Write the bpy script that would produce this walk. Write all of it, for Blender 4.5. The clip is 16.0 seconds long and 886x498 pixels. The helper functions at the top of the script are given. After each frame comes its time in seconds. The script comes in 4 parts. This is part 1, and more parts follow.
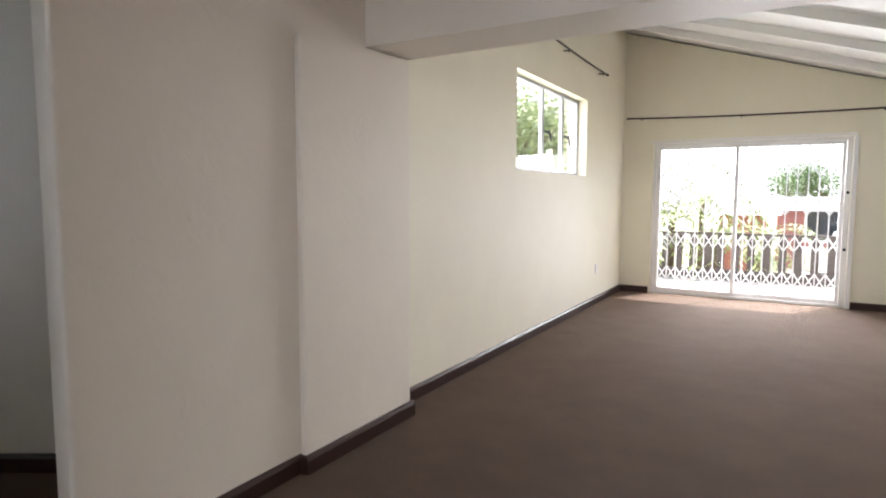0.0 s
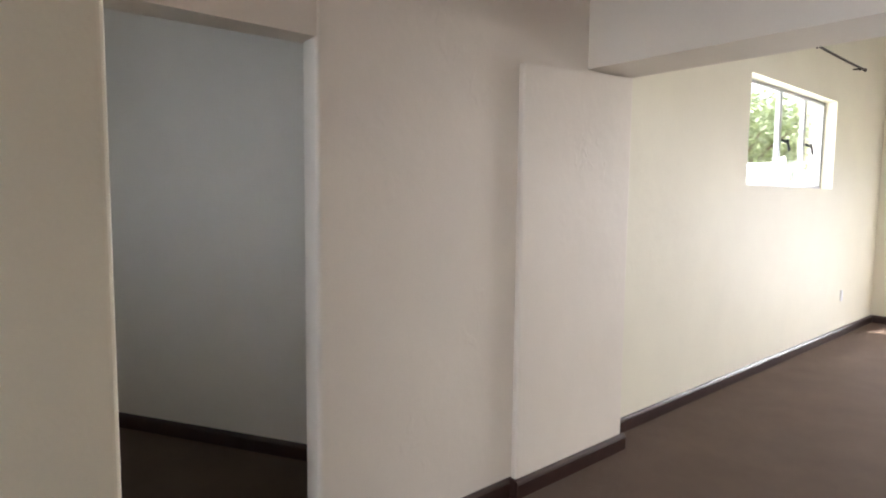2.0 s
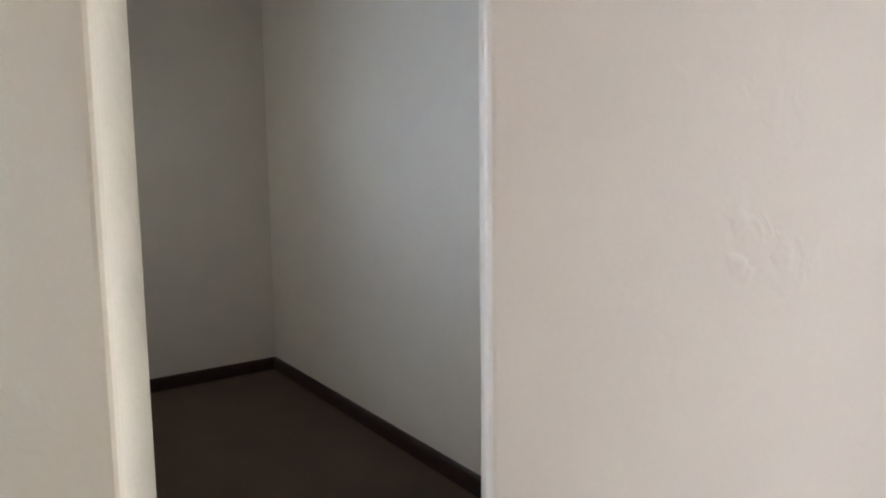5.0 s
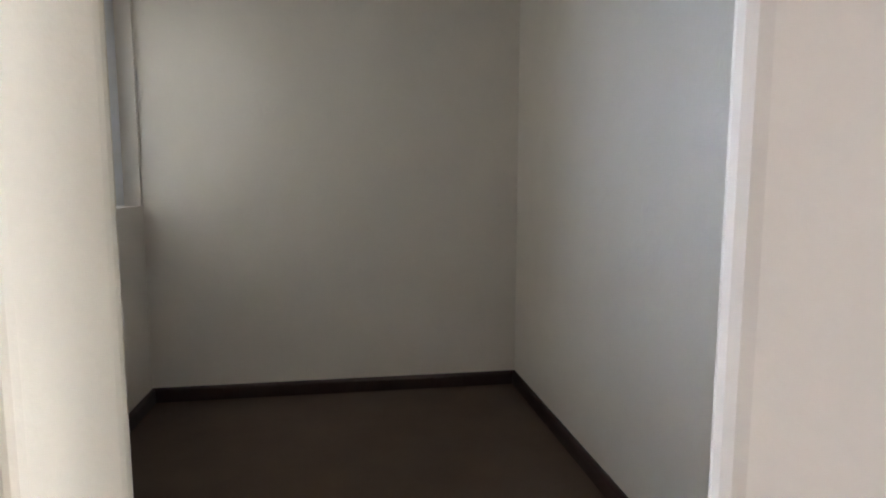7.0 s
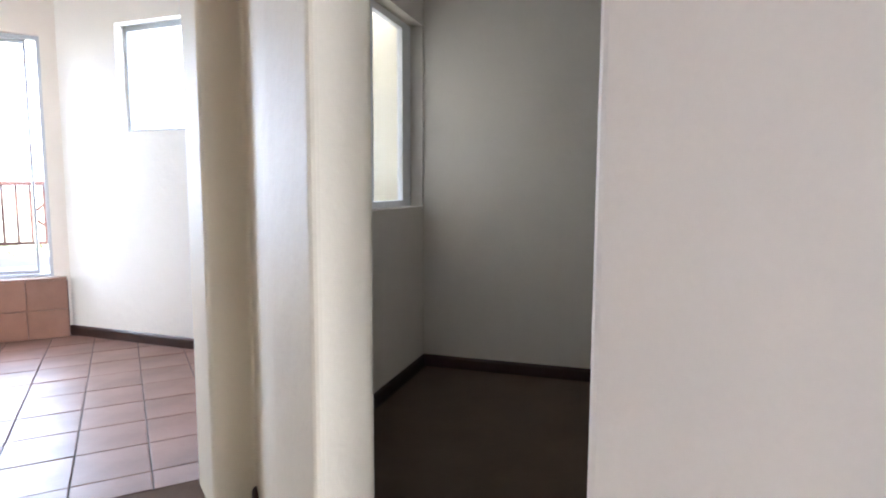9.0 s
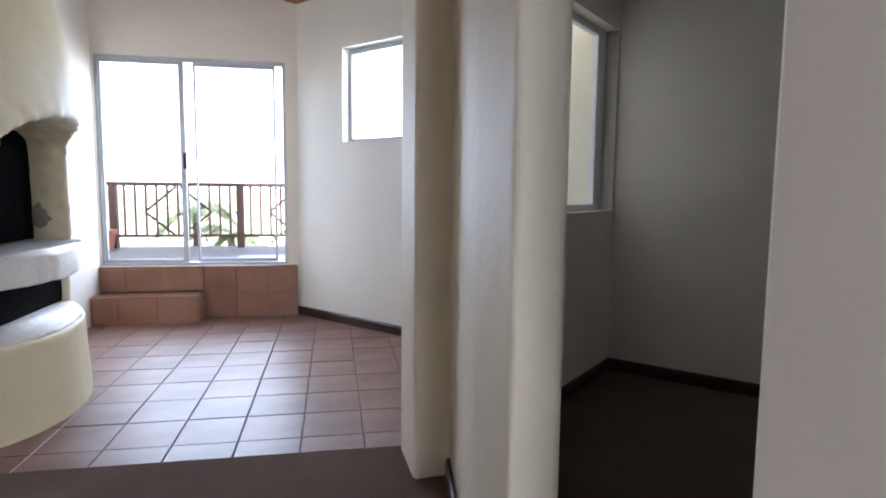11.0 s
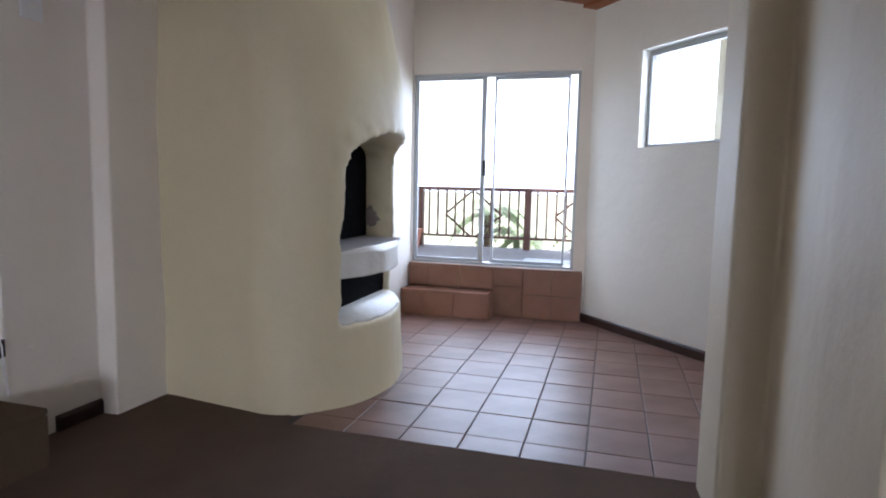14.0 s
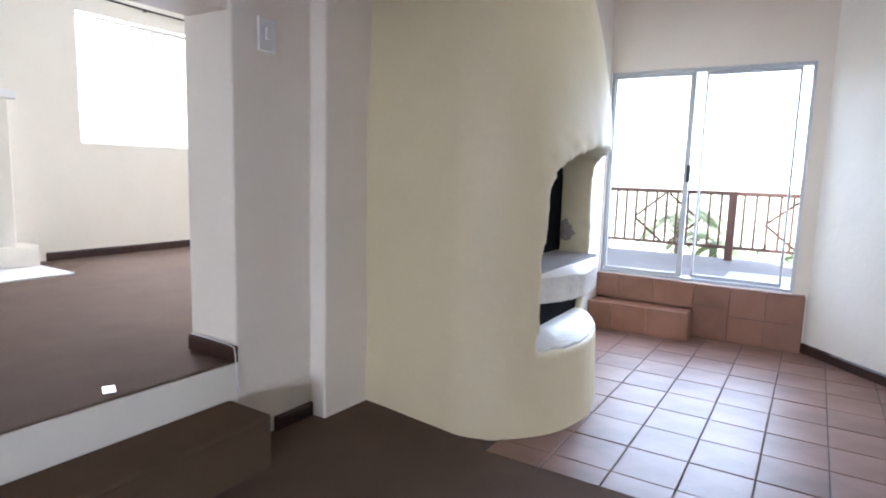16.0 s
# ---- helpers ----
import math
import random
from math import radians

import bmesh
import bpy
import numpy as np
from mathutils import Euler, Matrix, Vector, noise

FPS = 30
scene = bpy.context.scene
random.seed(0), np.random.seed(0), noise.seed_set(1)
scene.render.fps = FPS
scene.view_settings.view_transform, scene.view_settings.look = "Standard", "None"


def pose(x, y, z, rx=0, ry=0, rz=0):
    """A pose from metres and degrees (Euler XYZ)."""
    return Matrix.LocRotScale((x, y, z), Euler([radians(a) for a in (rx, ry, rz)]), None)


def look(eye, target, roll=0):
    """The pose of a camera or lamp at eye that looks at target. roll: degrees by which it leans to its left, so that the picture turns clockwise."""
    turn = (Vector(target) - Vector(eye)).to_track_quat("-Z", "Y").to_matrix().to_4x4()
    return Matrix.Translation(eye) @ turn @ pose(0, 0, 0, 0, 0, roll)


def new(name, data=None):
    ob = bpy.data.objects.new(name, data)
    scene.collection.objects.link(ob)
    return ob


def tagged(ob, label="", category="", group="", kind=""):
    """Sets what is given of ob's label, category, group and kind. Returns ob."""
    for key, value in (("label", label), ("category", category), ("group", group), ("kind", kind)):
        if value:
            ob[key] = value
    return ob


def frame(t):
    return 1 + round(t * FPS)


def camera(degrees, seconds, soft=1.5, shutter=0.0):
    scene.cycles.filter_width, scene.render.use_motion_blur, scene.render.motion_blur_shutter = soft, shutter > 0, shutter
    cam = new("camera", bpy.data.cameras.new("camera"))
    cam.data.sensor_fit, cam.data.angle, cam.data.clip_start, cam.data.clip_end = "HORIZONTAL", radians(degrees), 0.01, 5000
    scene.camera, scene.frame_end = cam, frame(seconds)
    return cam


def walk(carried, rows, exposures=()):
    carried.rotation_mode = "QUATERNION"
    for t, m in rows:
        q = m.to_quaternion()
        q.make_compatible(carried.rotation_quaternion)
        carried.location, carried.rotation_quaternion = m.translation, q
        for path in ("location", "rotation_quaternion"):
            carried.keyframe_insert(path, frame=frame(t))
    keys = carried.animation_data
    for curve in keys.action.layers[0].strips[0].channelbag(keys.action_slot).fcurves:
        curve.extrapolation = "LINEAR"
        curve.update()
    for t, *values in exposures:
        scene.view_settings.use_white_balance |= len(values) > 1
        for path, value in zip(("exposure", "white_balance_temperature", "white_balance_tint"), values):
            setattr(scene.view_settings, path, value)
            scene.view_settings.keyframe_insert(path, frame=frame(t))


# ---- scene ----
cam = camera(73.9, 16.0, soft=2.0)
PATH = [
    (0, (1.266, -1.873, 1.345), (1.245, 0.120, 1.170), 0.2),
    (0.5, (1.222, -1.880, 1.394), (1.037, 0.104, 1.224), 0.0),
    (1, (1.203, -1.890, 1.431), (0.831, 0.067, 1.255), 0.5),
    (1.5, (1.179, -1.885, 1.453), (0.658, 0.039, 1.285), 0.3),
    (2, (1.156, -1.862, 1.462), (0.492, 0.016, 1.292), 0.6),
    (2.5, (1.095, -1.753, 1.468), (0.282, 0.064, 1.272), 0.7),
    (3, (1.012, -1.566, 1.443), (0.113, 0.207, 1.219), 0.4),
    (5.5, (0.690, -0.523, 1.320), (-1.046, 0.453, 1.136), -0.5),
    (6, (0.510, -0.378, 1.328), (-1.323, 0.401, 1.142), -0.2),
    (6.5, (0.387, -0.281, 1.325), (-1.517, 0.298, 1.125), 0.2),
    (7, (0.318, -0.217, 1.358), (-1.644, 0.100, 1.135), 0.1),
    (7.5, (0.350, -0.159, 1.369), (-1.635, -0.085, 1.133), 0.2),
    (8, (0.487, -0.090, 1.362), (-1.493, -0.256, 1.133), 0.2),
    (8.5, (0.615, -0.035, 1.345), (-1.334, -0.430, 1.135), 0.1),
    (9, (0.715, 0.032, 1.351), (-1.184, -0.563, 1.147), 0.2),
    (9.5, (0.798, 0.077, 1.363), (-1.041, -0.683, 1.160), 0.4),
    (12, (0.928, 0.094, 1.366), (-0.515, -1.276, 1.168), 0.9),
    (12.5, (0.950, 0.068, 1.366), (-0.386, -1.407, 1.171), 1.2),
    (13, (0.946, 0.044, 1.362), (-0.265, -1.536, 1.169), 1.2),
    (13.5, (0.942, 0.017, 1.378), (-0.128, -1.661, 1.181), 1.2),
    (14, (0.945, -0.018, 1.393), (0.004, -1.772, 1.189), 1.3),
    (14.5, (0.971, -0.055, 1.422), (0.147, -1.864, 1.205), 1.4),
    (15, (0.995, -0.097, 1.469), (0.307, -1.961, 1.238), 1.5),
    (15.5, (1.024, -0.170, 1.527), (0.482, -2.079, 1.277), 1.5),
    (16, (1.066, -0.285, 1.583), (0.656, -2.225, 1.321), 1.7),
]
EXPOSURES = [(0, 1.70, 6120, 16), (1, 1.88, 6120, 16), (2, 2.05, 6100, 16), (3, 2.38, 6060, 16), (5.5, 2.84, 5720, 15), (7.5, 3.02, 5700, 17), (9.5, 2.72, 5480, 18), (12, 1.05, 5520, 18), (12.5, 0.66, 5520, 18), (13, 0.52, 5500, 18), (13.5, 0.95, 5470, 18), (14.5, 1.72, 5430, 18), (16, 2.12, 5350, 17)]
walk(cam, [(t, look(e, g, r)) for t, e, g, r in PATH], EXPOSURES)

# ---- world, sun and window light ----
world = bpy.data.worlds.new("sky")
scene.world = world
world.use_nodes = True
wn = world.node_tree.nodes
wl = world.node_tree.links
sky = wn.new("ShaderNodeTexSky")
sky.sky_type = "NISHITA"
sky.sun_disc = False
sky.sun_elevation = radians(64)
sky.sun_rotation = radians(57)
sky.air_density, sky.dust_density = 1.0, 2.5
wl.new(sky.outputs[0], wn["Background"].inputs[0])
wn["Background"].inputs[1].default_value = 0.15
sun = new("sun", bpy.data.lights.new("sun", "SUN"))
sun.data.energy, sun.data.angle, sun.data.color = 5.0, radians(0.5), (1.0, 0.95, 0.88)
sun.matrix_world = look((6.6, 4.3, 16.0), (0.0, 0.0, 0.0))

T_ = radians(136)
OX, OY = 0.025, 0.02
VX, VY = -math.sin(T_), math.cos(T_)
UX, UY = -VY, VX


def P(a, b):
    """Plan point in the slanted south wing: a along its axis, b across it."""
    return (OX + a * VX + b * UX, OY + a * VY + b * UY)


def window_light(name, centre, facing, w, h, watts, colour=(1.0, 0.98, 0.95)):
    d = bpy.data.lights.new(name, "AREA")
    d.shape, d.size, d.size_y, d.energy, d.color = "RECTANGLE", w, h, watts, colour
    ob = new(name, d)
    ob.matrix_world = look(centre, facing)
    return ob


# living room frame: turned 30 degrees from the side room
LIV = pose(0, 0, 0, 0, 0, -30)


def LV(x, y):
    p = LIV @ Vector((x, y, 0))
    return (p.x, p.y)


# skylight entering by the glazed openings
window_light("north_door_light", LIV @ Vector((1.6, 8.15, 1.1)), LIV @ Vector((2.5, 4.8, 0.3)), 1.9, 2.0, 48).data.spread = radians(108)
window_light("west_window_light", LIV @ Vector((-0.45, 4.84, 2.03)), LIV @ Vector((3.0, 4.84, 1.4)), 2.1, 0.8, 6)
_c, _t = P(6.3, 1.95), P(2.0, 1.95)
window_light("south_door_light", (_c[0], _c[1], 1.6), (_t[0], _t[1], -0.5), 1.7, 2.0, 16.5, (0.78, 0.89, 1.0)).data.spread = radians(160)
window_light("tile_window_light", (-3.70, -3.42, 2.27), (-1.0, -3.42, 0.8), 1.25, 0.85, 11, (0.88, 0.94, 1.0))
_c, _t = P(3.9, 8.25), P(3.0, 4.0)
window_light("lounge_window_light", (_c[0], _c[1], 2.5), (_t[0], _t[1], 0.0), 1.7, 1.3, 84)
# warm fill added at the side room window to lift its back wall
window_light("side_room_window_fill", (-2.69, -1.60, 1.87), (-2.69, 1.0, 1.87), 1.46, 1.28, 0.52, (1.0, 0.92, 0.75))
window_light("light_well_light", (-3.60, -1.98, 1.55), (-1.0, 0.89, 1.40), 0.7, 0.7, 2.0, (0.80, 0.91, 1.0)).data.spread = radians(72)


# ---- materials ----
def material(name, colour, rough=0.6, metal=0.0, vary=0.0, scale=6.0, bump=0.0, bump_scale=60.0, fine=0.0, fine_scale=200.0, spec=0.5, rand=0.0, island=0.0, tint=None, marks=0.0):
    m = bpy.data.materials.new(name)
    m.use_nodes = True
    n, l = m.node_tree.nodes, m.node_tree.links
    b = n["Principled BSDF"]
    b.inputs["Base Color"].default_value = (*colour, 1)
    b.inputs["Roughness"].default_value = rough
    b.inputs["Metallic"].default_value = metal
    b.inputs["Specular IOR Level"].default_value = spec
    tc = n.new("ShaderNodeTexCoord")
    out = None
    if vary or fine or rand or island:
        mixv = n.new("ShaderNodeMath")
        mixv.operation = "ADD"
        mixv.inputs[0].default_value = 1.0 - vary / 2 - fine / 2 - rand / 2 - island / 2
        mixv.inputs[1].default_value = 0.0
        out = mixv.outputs[0]
        for amount, sc, det in ((vary, scale, 5.0), (fine, fine_scale, 2.0)):
            if amount:
                t = n.new("ShaderNodeTexNoise")
                t.inputs["Scale"].default_value, t.inputs["Detail"].default_value = sc, det
                t.inputs["Roughness"].default_value = 0.6
                l.new(tc.outputs["Object"], t.inputs["Vector"])
                k = n.new("ShaderNodeMath")
                k.operation = "MULTIPLY_ADD"
                k.inputs[1].default_value = amount * 1.6
                l.new(t.outputs["Fac"], k.inputs[0])
                l.new(out, k.inputs[2])
                s = n.new("ShaderNodeMath")
                s.operation = "SUBTRACT"
                s.inputs[1].default_value = amount * 0.3
                l.new(k.outputs[0], s.inputs[0])
                out = s.outputs[0]
        for amount, node, sock in ((rand, "ShaderNodeObjectInfo", "Random"), (island, "ShaderNodeNewGeometry", "Random Per Island")):
            if amount:
                o = n.new(node)
                k = n.new("ShaderNodeMath")
                k.operation = "MULTIPLY_ADD"
                k.inputs[1].default_value = amount
                l.new(o.outputs[sock], k.inputs[0])
                l.new(out, k.inputs[2])
                out = k.outputs[0]
        mul = n.new("ShaderNodeVectorMath")
        mul.operation = "SCALE"
        mul.inputs[0].default_value = colour
        l.new(out, mul.inputs["Scale"])
        last = mul.outputs[0]
        if tint:
            t = n.new("ShaderNodeTexNoise")
            t.inputs["Scale"].default_value, t.inputs["Detail"].default_value = scale * 0.4, 3.0
            l.new(tc.outputs["Object"], t.inputs["Vector"])
            r = n.new("ShaderNodeMapRange")
            r.inputs[1].default_value, r.inputs[2].default_value = 0.42, 0.68
            l.new(t.outputs["Fac"], r.inputs[0])
            x = n.new("ShaderNodeMix")
            x.data_type = "RGBA"
            l.new(r.outputs[0], x.inputs["Factor"])
            l.new(last, x.inputs["A"])
            x.inputs["B"].default_value = (*tint, 1)
            last = x.outputs["Result"]
        l.new(last, b.inputs["Base Color"])
    if bump:
        t = n.new("ShaderNodeTexNoise")
        t.inputs["Scale"].default_value, t.inputs["Detail"].default_value = bump_scale, 6.0
        l.new(tc.outputs["Object"], t.inputs["Vector"])
        height = t.outputs["Fac"]
        if marks:
            # sparse trowel ridges and dents, in patches
            mp = n.new("ShaderNodeMapping")
            mp.inputs["Rotation"].default_value = (0.4, 0.5, 0.3)
            mp.inputs["Scale"].default_value = (1.0, 1.0, 0.75)
            l.new(tc.outputs["Object"], mp.inputs["Vector"])
            patch, ridge = n.new("ShaderNodeTexNoise"), n.new("ShaderNodeTexNoise")
            patch.inputs["Scale"].default_value, patch.inputs["Detail"].default_value = 3.2, 2.0
            ridge.inputs["Scale"].default_value, ridge.inputs["Detail"].default_value = 15.0, 2.0
            ridge.inputs["Distortion"].default_value = 0.8
            l.new(tc.outputs["Object"], patch.inputs["Vector"])
            l.new(mp.outputs[0], ridge.inputs["Vector"])
            r1, r2 = n.new("ShaderNodeMapRange"), n.new("ShaderNodeMapRange")
            r1.inputs[1].default_value, r1.inputs[2].default_value = 0.56, 0.68
            r2.inputs[1].default_value, r2.inputs[2].default_value = 0.50, 0.66
            l.new(patch.outputs["Fac"], r1.inputs[0])
            l.new(ridge.outputs["Fac"], r2.inputs[0])
            k = n.new("ShaderNodeMath")
            k.operation = "MULTIPLY"
            l.new(r1.outputs[0], k.inputs[0])
            l.new(r2.outputs[0], k.inputs[1])
            k2 = n.new("ShaderNodeMath")
            k2.operation = "MULTIPLY_ADD"
            k2.inputs[1].default_value = marks
            l.new(k.outputs[0], k2.inputs[0])
            l.new(height, k2.inputs[2])
            height = k2.outputs[0]
        bp = n.new("ShaderNodeBump")
        bp.inputs["Strength"].default_value, bp.inputs["Distance"].default_value = bump, 0.02
        l.new(height, bp.inputs["Height"])
        l.new(bp.outputs["Normal"], b.inputs["Normal"])
    return m


def glass_material():
    m = bpy.data.materials.new("window_glass")
    m.use_nodes = True
    n, l = m.node_tree.nodes, m.node_tree.links
    n.remove(n["Principled BSDF"])
    tr, gl, mx, fr = n.new("ShaderNodeBsdfTransparent"), n.new("ShaderNodeBsdfGlossy"), n.new("ShaderNodeMixShader"), n.new("ShaderNodeLayerWeight")
    pw = n.new("ShaderNodeMath")
    pw.operation = "POWER"
    pw.inputs[1].default_value = 4.0
    ad = n.new("ShaderNodeMath")
    ad.operation = "MULTIPLY_ADD"
    ad.inputs[1].default_value, ad.inputs[2].default_value = 0.5, 0.015
    gl.inputs["Roughness"].default_value = 0.02
    tr.inputs["Color"].default_value = (0.98, 0.99, 0.985, 1)
    l.new(fr.outputs["Facing"], pw.inputs[0])
    l.new(pw.outputs[0], ad.inputs[0])
    l.new(ad.outputs[0], mx.inputs[0])
    l.new(tr.outputs[0], mx.inputs[1])
    l.new(gl.outputs[0], mx.inputs[2])
    l.new(mx.outputs[0], n["Material Output"].inputs["Surface"])
    return m


PLASTER = material("cream_plaster", (0.81, 0.752, 0.665), 0.58, vary=0.08, scale=2.2, bump=0.14, bump_scale=10, fine=0.03, fine_scale=90, marks=0.6)
TILE_PLASTER = material("white_tiled_room_plaster", (0.84, 0.82, 0.76), 0.6, vary=0.07, scale=2.0, bump=0.3, bump_scale=8, fine=0.03, fine_scale=70, marks=0.25)
LIVING_PLASTER = material("cream_living_room_plaster", (0.82, 0.785, 0.65), 0.65, vary=0.07, scale=2.2, bump=0.12, bump_scale=9, fine=0.03, fine_scale=90, marks=0.2)
LOUNGE_PLASTER = material("off_white_lounge_plaster", (0.83, 0.80, 0.71), 0.65, vary=0.06, scale=2.2, bump=0.12, bump_scale=10, fine=0.03, fine_scale=90)
ROUGH_PLASTER = material("hand_trowelled_plaster", (0.81, 0.745, 0.585), 0.6, vary=0.08, scale=2.0, bump=0.3, bump_scale=8, fine=0.03, fine_scale=70, marks=0.12)
BRAAI = material("limewashed_fireplace_plaster", (0.665, 0.592, 0.388), 0.5, vary=0.10, scale=1.6, bump=0.16, bump_scale=7, fine=0.04, fine_scale=60, marks=0.2)
LIME = material("grey_white_limewash", (0.66, 0.64, 0.58), 0.45, vary=0.18, scale=6, bump=0.4, bump_scale=22, fine=0.06, fine_scale=70)
SOOT_BLACK = material("soot_black", (0.005, 0.005, 0.005), 1.0, spec=0.05, vary=0.5, scale=8, bump=0.4, bump_scale=20)
SMOKED = material("smoke_stained_plaster", (0.30, 0.29, 0.275), 0.8, vary=0.25, scale=5, bump=0.4, bump_scale=12, tint=(0.30, 0.28, 0.26))
STAIN = material("brown_smoke_stain", (0.30, 0.26, 0.225), 0.9, vary=0.7, scale=14, bump=0.4)
CARPET = material("brown_loop_carpet", (0.208, 0.150, 0.112), 0.95, vary=0.22, scale=3, bump=0.9, bump_scale=420, fine=0.35, fine_scale=260, spec=0.1)
STEP_CARPET = material("tan_step_carpet", (0.182, 0.126, 0.080), 0.95, vary=0.2, scale=4, bump=0.9, bump_scale=420, fine=0.35, fine_scale=260, spec=0.1)
SKIRT = material("dark_stained_skirting", (0.036, 0.016, 0.012), 0.35, vary=0.5, scale=12, fine=0.2, bump=0.05, bump_scale=90)
WHITE = material("white_gloss_paint", (0.82, 0.82, 0.82), 0.35, vary=0.04, scale=6)
# white frame coating darkened to grey, with the backlit shade in its colour
ALU = material("shade_greyed_aluminium", (0.46, 0.48, 0.50), 0.35, metal=0.2, vary=0.05, scale=10)
STEEL = material("grey_painted_steel", (0.42, 0.44, 0.45), 0.45, metal=0.1, vary=0.1, scale=9)
BLACK = material("black_plastic", (0.02, 0.022, 0.03), 0.4)
IRON = material("dark_bronze_rod", (0.05, 0.035, 0.028), 0.4, metal=0.6)
TILE = material("terracotta_tile", (0.185, 0.100, 0.070), 0.41, spec=0.5, vary=0.35, scale=4.5, bump=0.06, bump_scale=18, fine=0.12, fine_scale=60, rand=0.22, tint=(0.245, 0.14, 0.105))
RISER = material("terracotta_riser_tile", (0.235, 0.112, 0.064), 0.4, vary=0.35, scale=5, bump=0.06, bump_scale=18, fine=0.12, fine_scale=60, rand=0.25, tint=(0.29, 0.145, 0.095))
CLAY_GROUT = material("terracotta_joint", (0.15, 0.075, 0.05), 0.85, vary=0.3, scale=9, bump=0.3)
GROUT = material("dark_grout", (0.085, 0.072, 0.066), 0.9, vary=0.3, scale=8, bump=0.3)
PINE = material("varnished_pine_ceiling", (0.28, 0.105, 0.045), 0.4, vary=0.3, scale=5, island=0.35, fine=0.1)
WHITE_BOARD = material("white_painted_boards", (0.80, 0.80, 0.80), 0.6, vary=0.05, scale=3, island=0.05)
RED_WOOD = material("red_brown_railing_timber", (0.085, 0.036, 0.026), 0.6, vary=0.4, scale=7, fine=0.2)
DECKWOOD = material("weathered_deck_boards", (0.22, 0.205, 0.195), 0.7, vary=0.3, scale=5, fine=0.2, rand=0.25)
DARKWOOD = material("dark_fence_timber", (0.055, 0.042, 0.038), 0.7, vary=0.4, scale=8, fine=0.2)
GLASS = glass_material()
GRASS = material("lawn", (0.36, 0.36, 0.22), 0.95, vary=0.5, scale=0.8, fine=0.3, fine_scale=30)
LEAF = material("green_leaves", (0.11, 0.18, 0.055), 0.6, vary=0.4, scale=3, island=0.7)
PALE_LEAF = material("sunlit_palm_leaves", (0.24, 0.30, 0.11), 0.55, vary=0.3, scale=3, island=0.6)
# leaf colour lightened so the outdoor glare is in it
SOFT_LEAF = material("glare_washed_leaves", (0.30, 0.36, 0.19), 0.6, vary=0.3, scale=3, island=0.5)
BARK = material("tree_bark", (0.14, 0.10, 0.07), 0.9, vary=0.4, scale=9, bump=0.5, bump_scale=30)
MAROON = material("maroon_painted_wall", (0.30, 0.12, 0.11), 0.8, vary=0.2, scale=2)
BRICK = material("red_brick_wall", (0.27, 0.10, 0.07), 0.85, vary=0.4, scale=6, fine=0.2, fine_scale=40)
ROOF = material("grey_roof_sheeting", (0.20, 0.20, 0.21), 0.6, vary=0.2, scale=3)
CARPAINT = material("white_car_paint", (0.75, 0.76, 0.78), 0.25)
RUBBER = material("black_rubber", (0.02, 0.02, 0.02), 0.8)
DARKGLASS = material("dark_car_glass", (0.02, 0.025, 0.03), 0.1)
CONCRETE = material("sunlit_concrete_paving", (0.42, 0.40, 0.37), 0.9, vary=0.2, scale=3, bump=0.2)
TERRACOTTA = material("terracotta_pot_clay", (0.36, 0.13, 0.07), 0.8, vary=0.2, scale=8)


# ---- mesh helpers ----
def mesh_object(name, bm, mat, parent=None, smooth=False):
    me = bpy.data.meshes.new(name)
    bmesh.ops.recalc_face_normals(bm, faces=bm.faces)
    bm.to_mesh(me)
    bm.free()
    for m in (mat if isinstance(mat, (list, tuple)) else [mat]):
        me.materials.append(m)
    if smooth:
        for p in me.polygons:
            p.use_smooth = True
    ob = new(name, me)
    if parent:
        ob.parent = parent
    return ob


def part(name, bm, mat, parent, label="", smooth=False):
    return tagged(mesh_object(name, bm, mat, parent, smooth), label)


def thing(name, label, category, group="", at=(0, 0, 0)):
    ob = new(name)
    ob.location = at
    return tagged(ob, label, category, group)


def structure(name, bm, mat, label="", smooth=False, category=""):
    return tagged(mesh_object(name, bm, mat, None, smooth), label, category, "", "structure")


def add_prism(bm, poly, z0, z1):
    lo = [bm.verts.new((x, y, z0)) for x, y in poly]
    hi = [bm.verts.new((x, y, z1)) for x, y in poly]
    n = len(poly)
    bm.faces.new(lo[::-1])
    bm.faces.new(hi)
    side = []
    for i in range(n):
        side.append(bm.faces.new((lo[i], lo[(i + 1) % n], hi[(i + 1) % n], hi[i])))
    return lo, hi


def prism(poly, z0, z1, r=0.0, seg=3):
    """Upright prism on a plan polygon; r rounds its upright edges."""
    bm = bmesh.new()
    add_prism(bm, poly, z0, z1)
    if r:
        ed = [e for e in bm.edges if abs(e.verts[0].co.z - e.verts[1].co.z) > 0.01]
        bmesh.ops.bevel(bm, geom=ed, offset=r, segments=seg, affect="EDGES", profile=0.5)
    return bm


def liv(bm):
    """Move a mesh from the living room's frame into the world."""
    bmesh.ops.transform(bm, matrix=LIV, verts=bm.verts)
    return bm


def rect(x0, x1, y0, y1):
    return [(x0, y0), (x1, y0), (x1, y1), (x0, y1)]


def abrect(a0, a1, b0, b1):
    return [P(a0, b0), P(a1, b0), P(a1, b1), P(a0, b1)]


def add_box(bm, x0, x1, y0, y1, z0, z1, m=None):
    vs = [bm.verts.new((x, y, z)) for x in (x0, x1) for y in (y0, y1) for z in (z0, z1)]
    if m is not None:
        for w in vs:
            w.co = m @ w.co
    for f in ((0, 1, 3, 2), (4, 6, 7, 5), (0, 4, 5, 1), (2, 3, 7, 6), (0, 2, 6, 4), (1, 5, 7, 3)):
        bm.faces.new([vs[i] for i in f])
    return vs


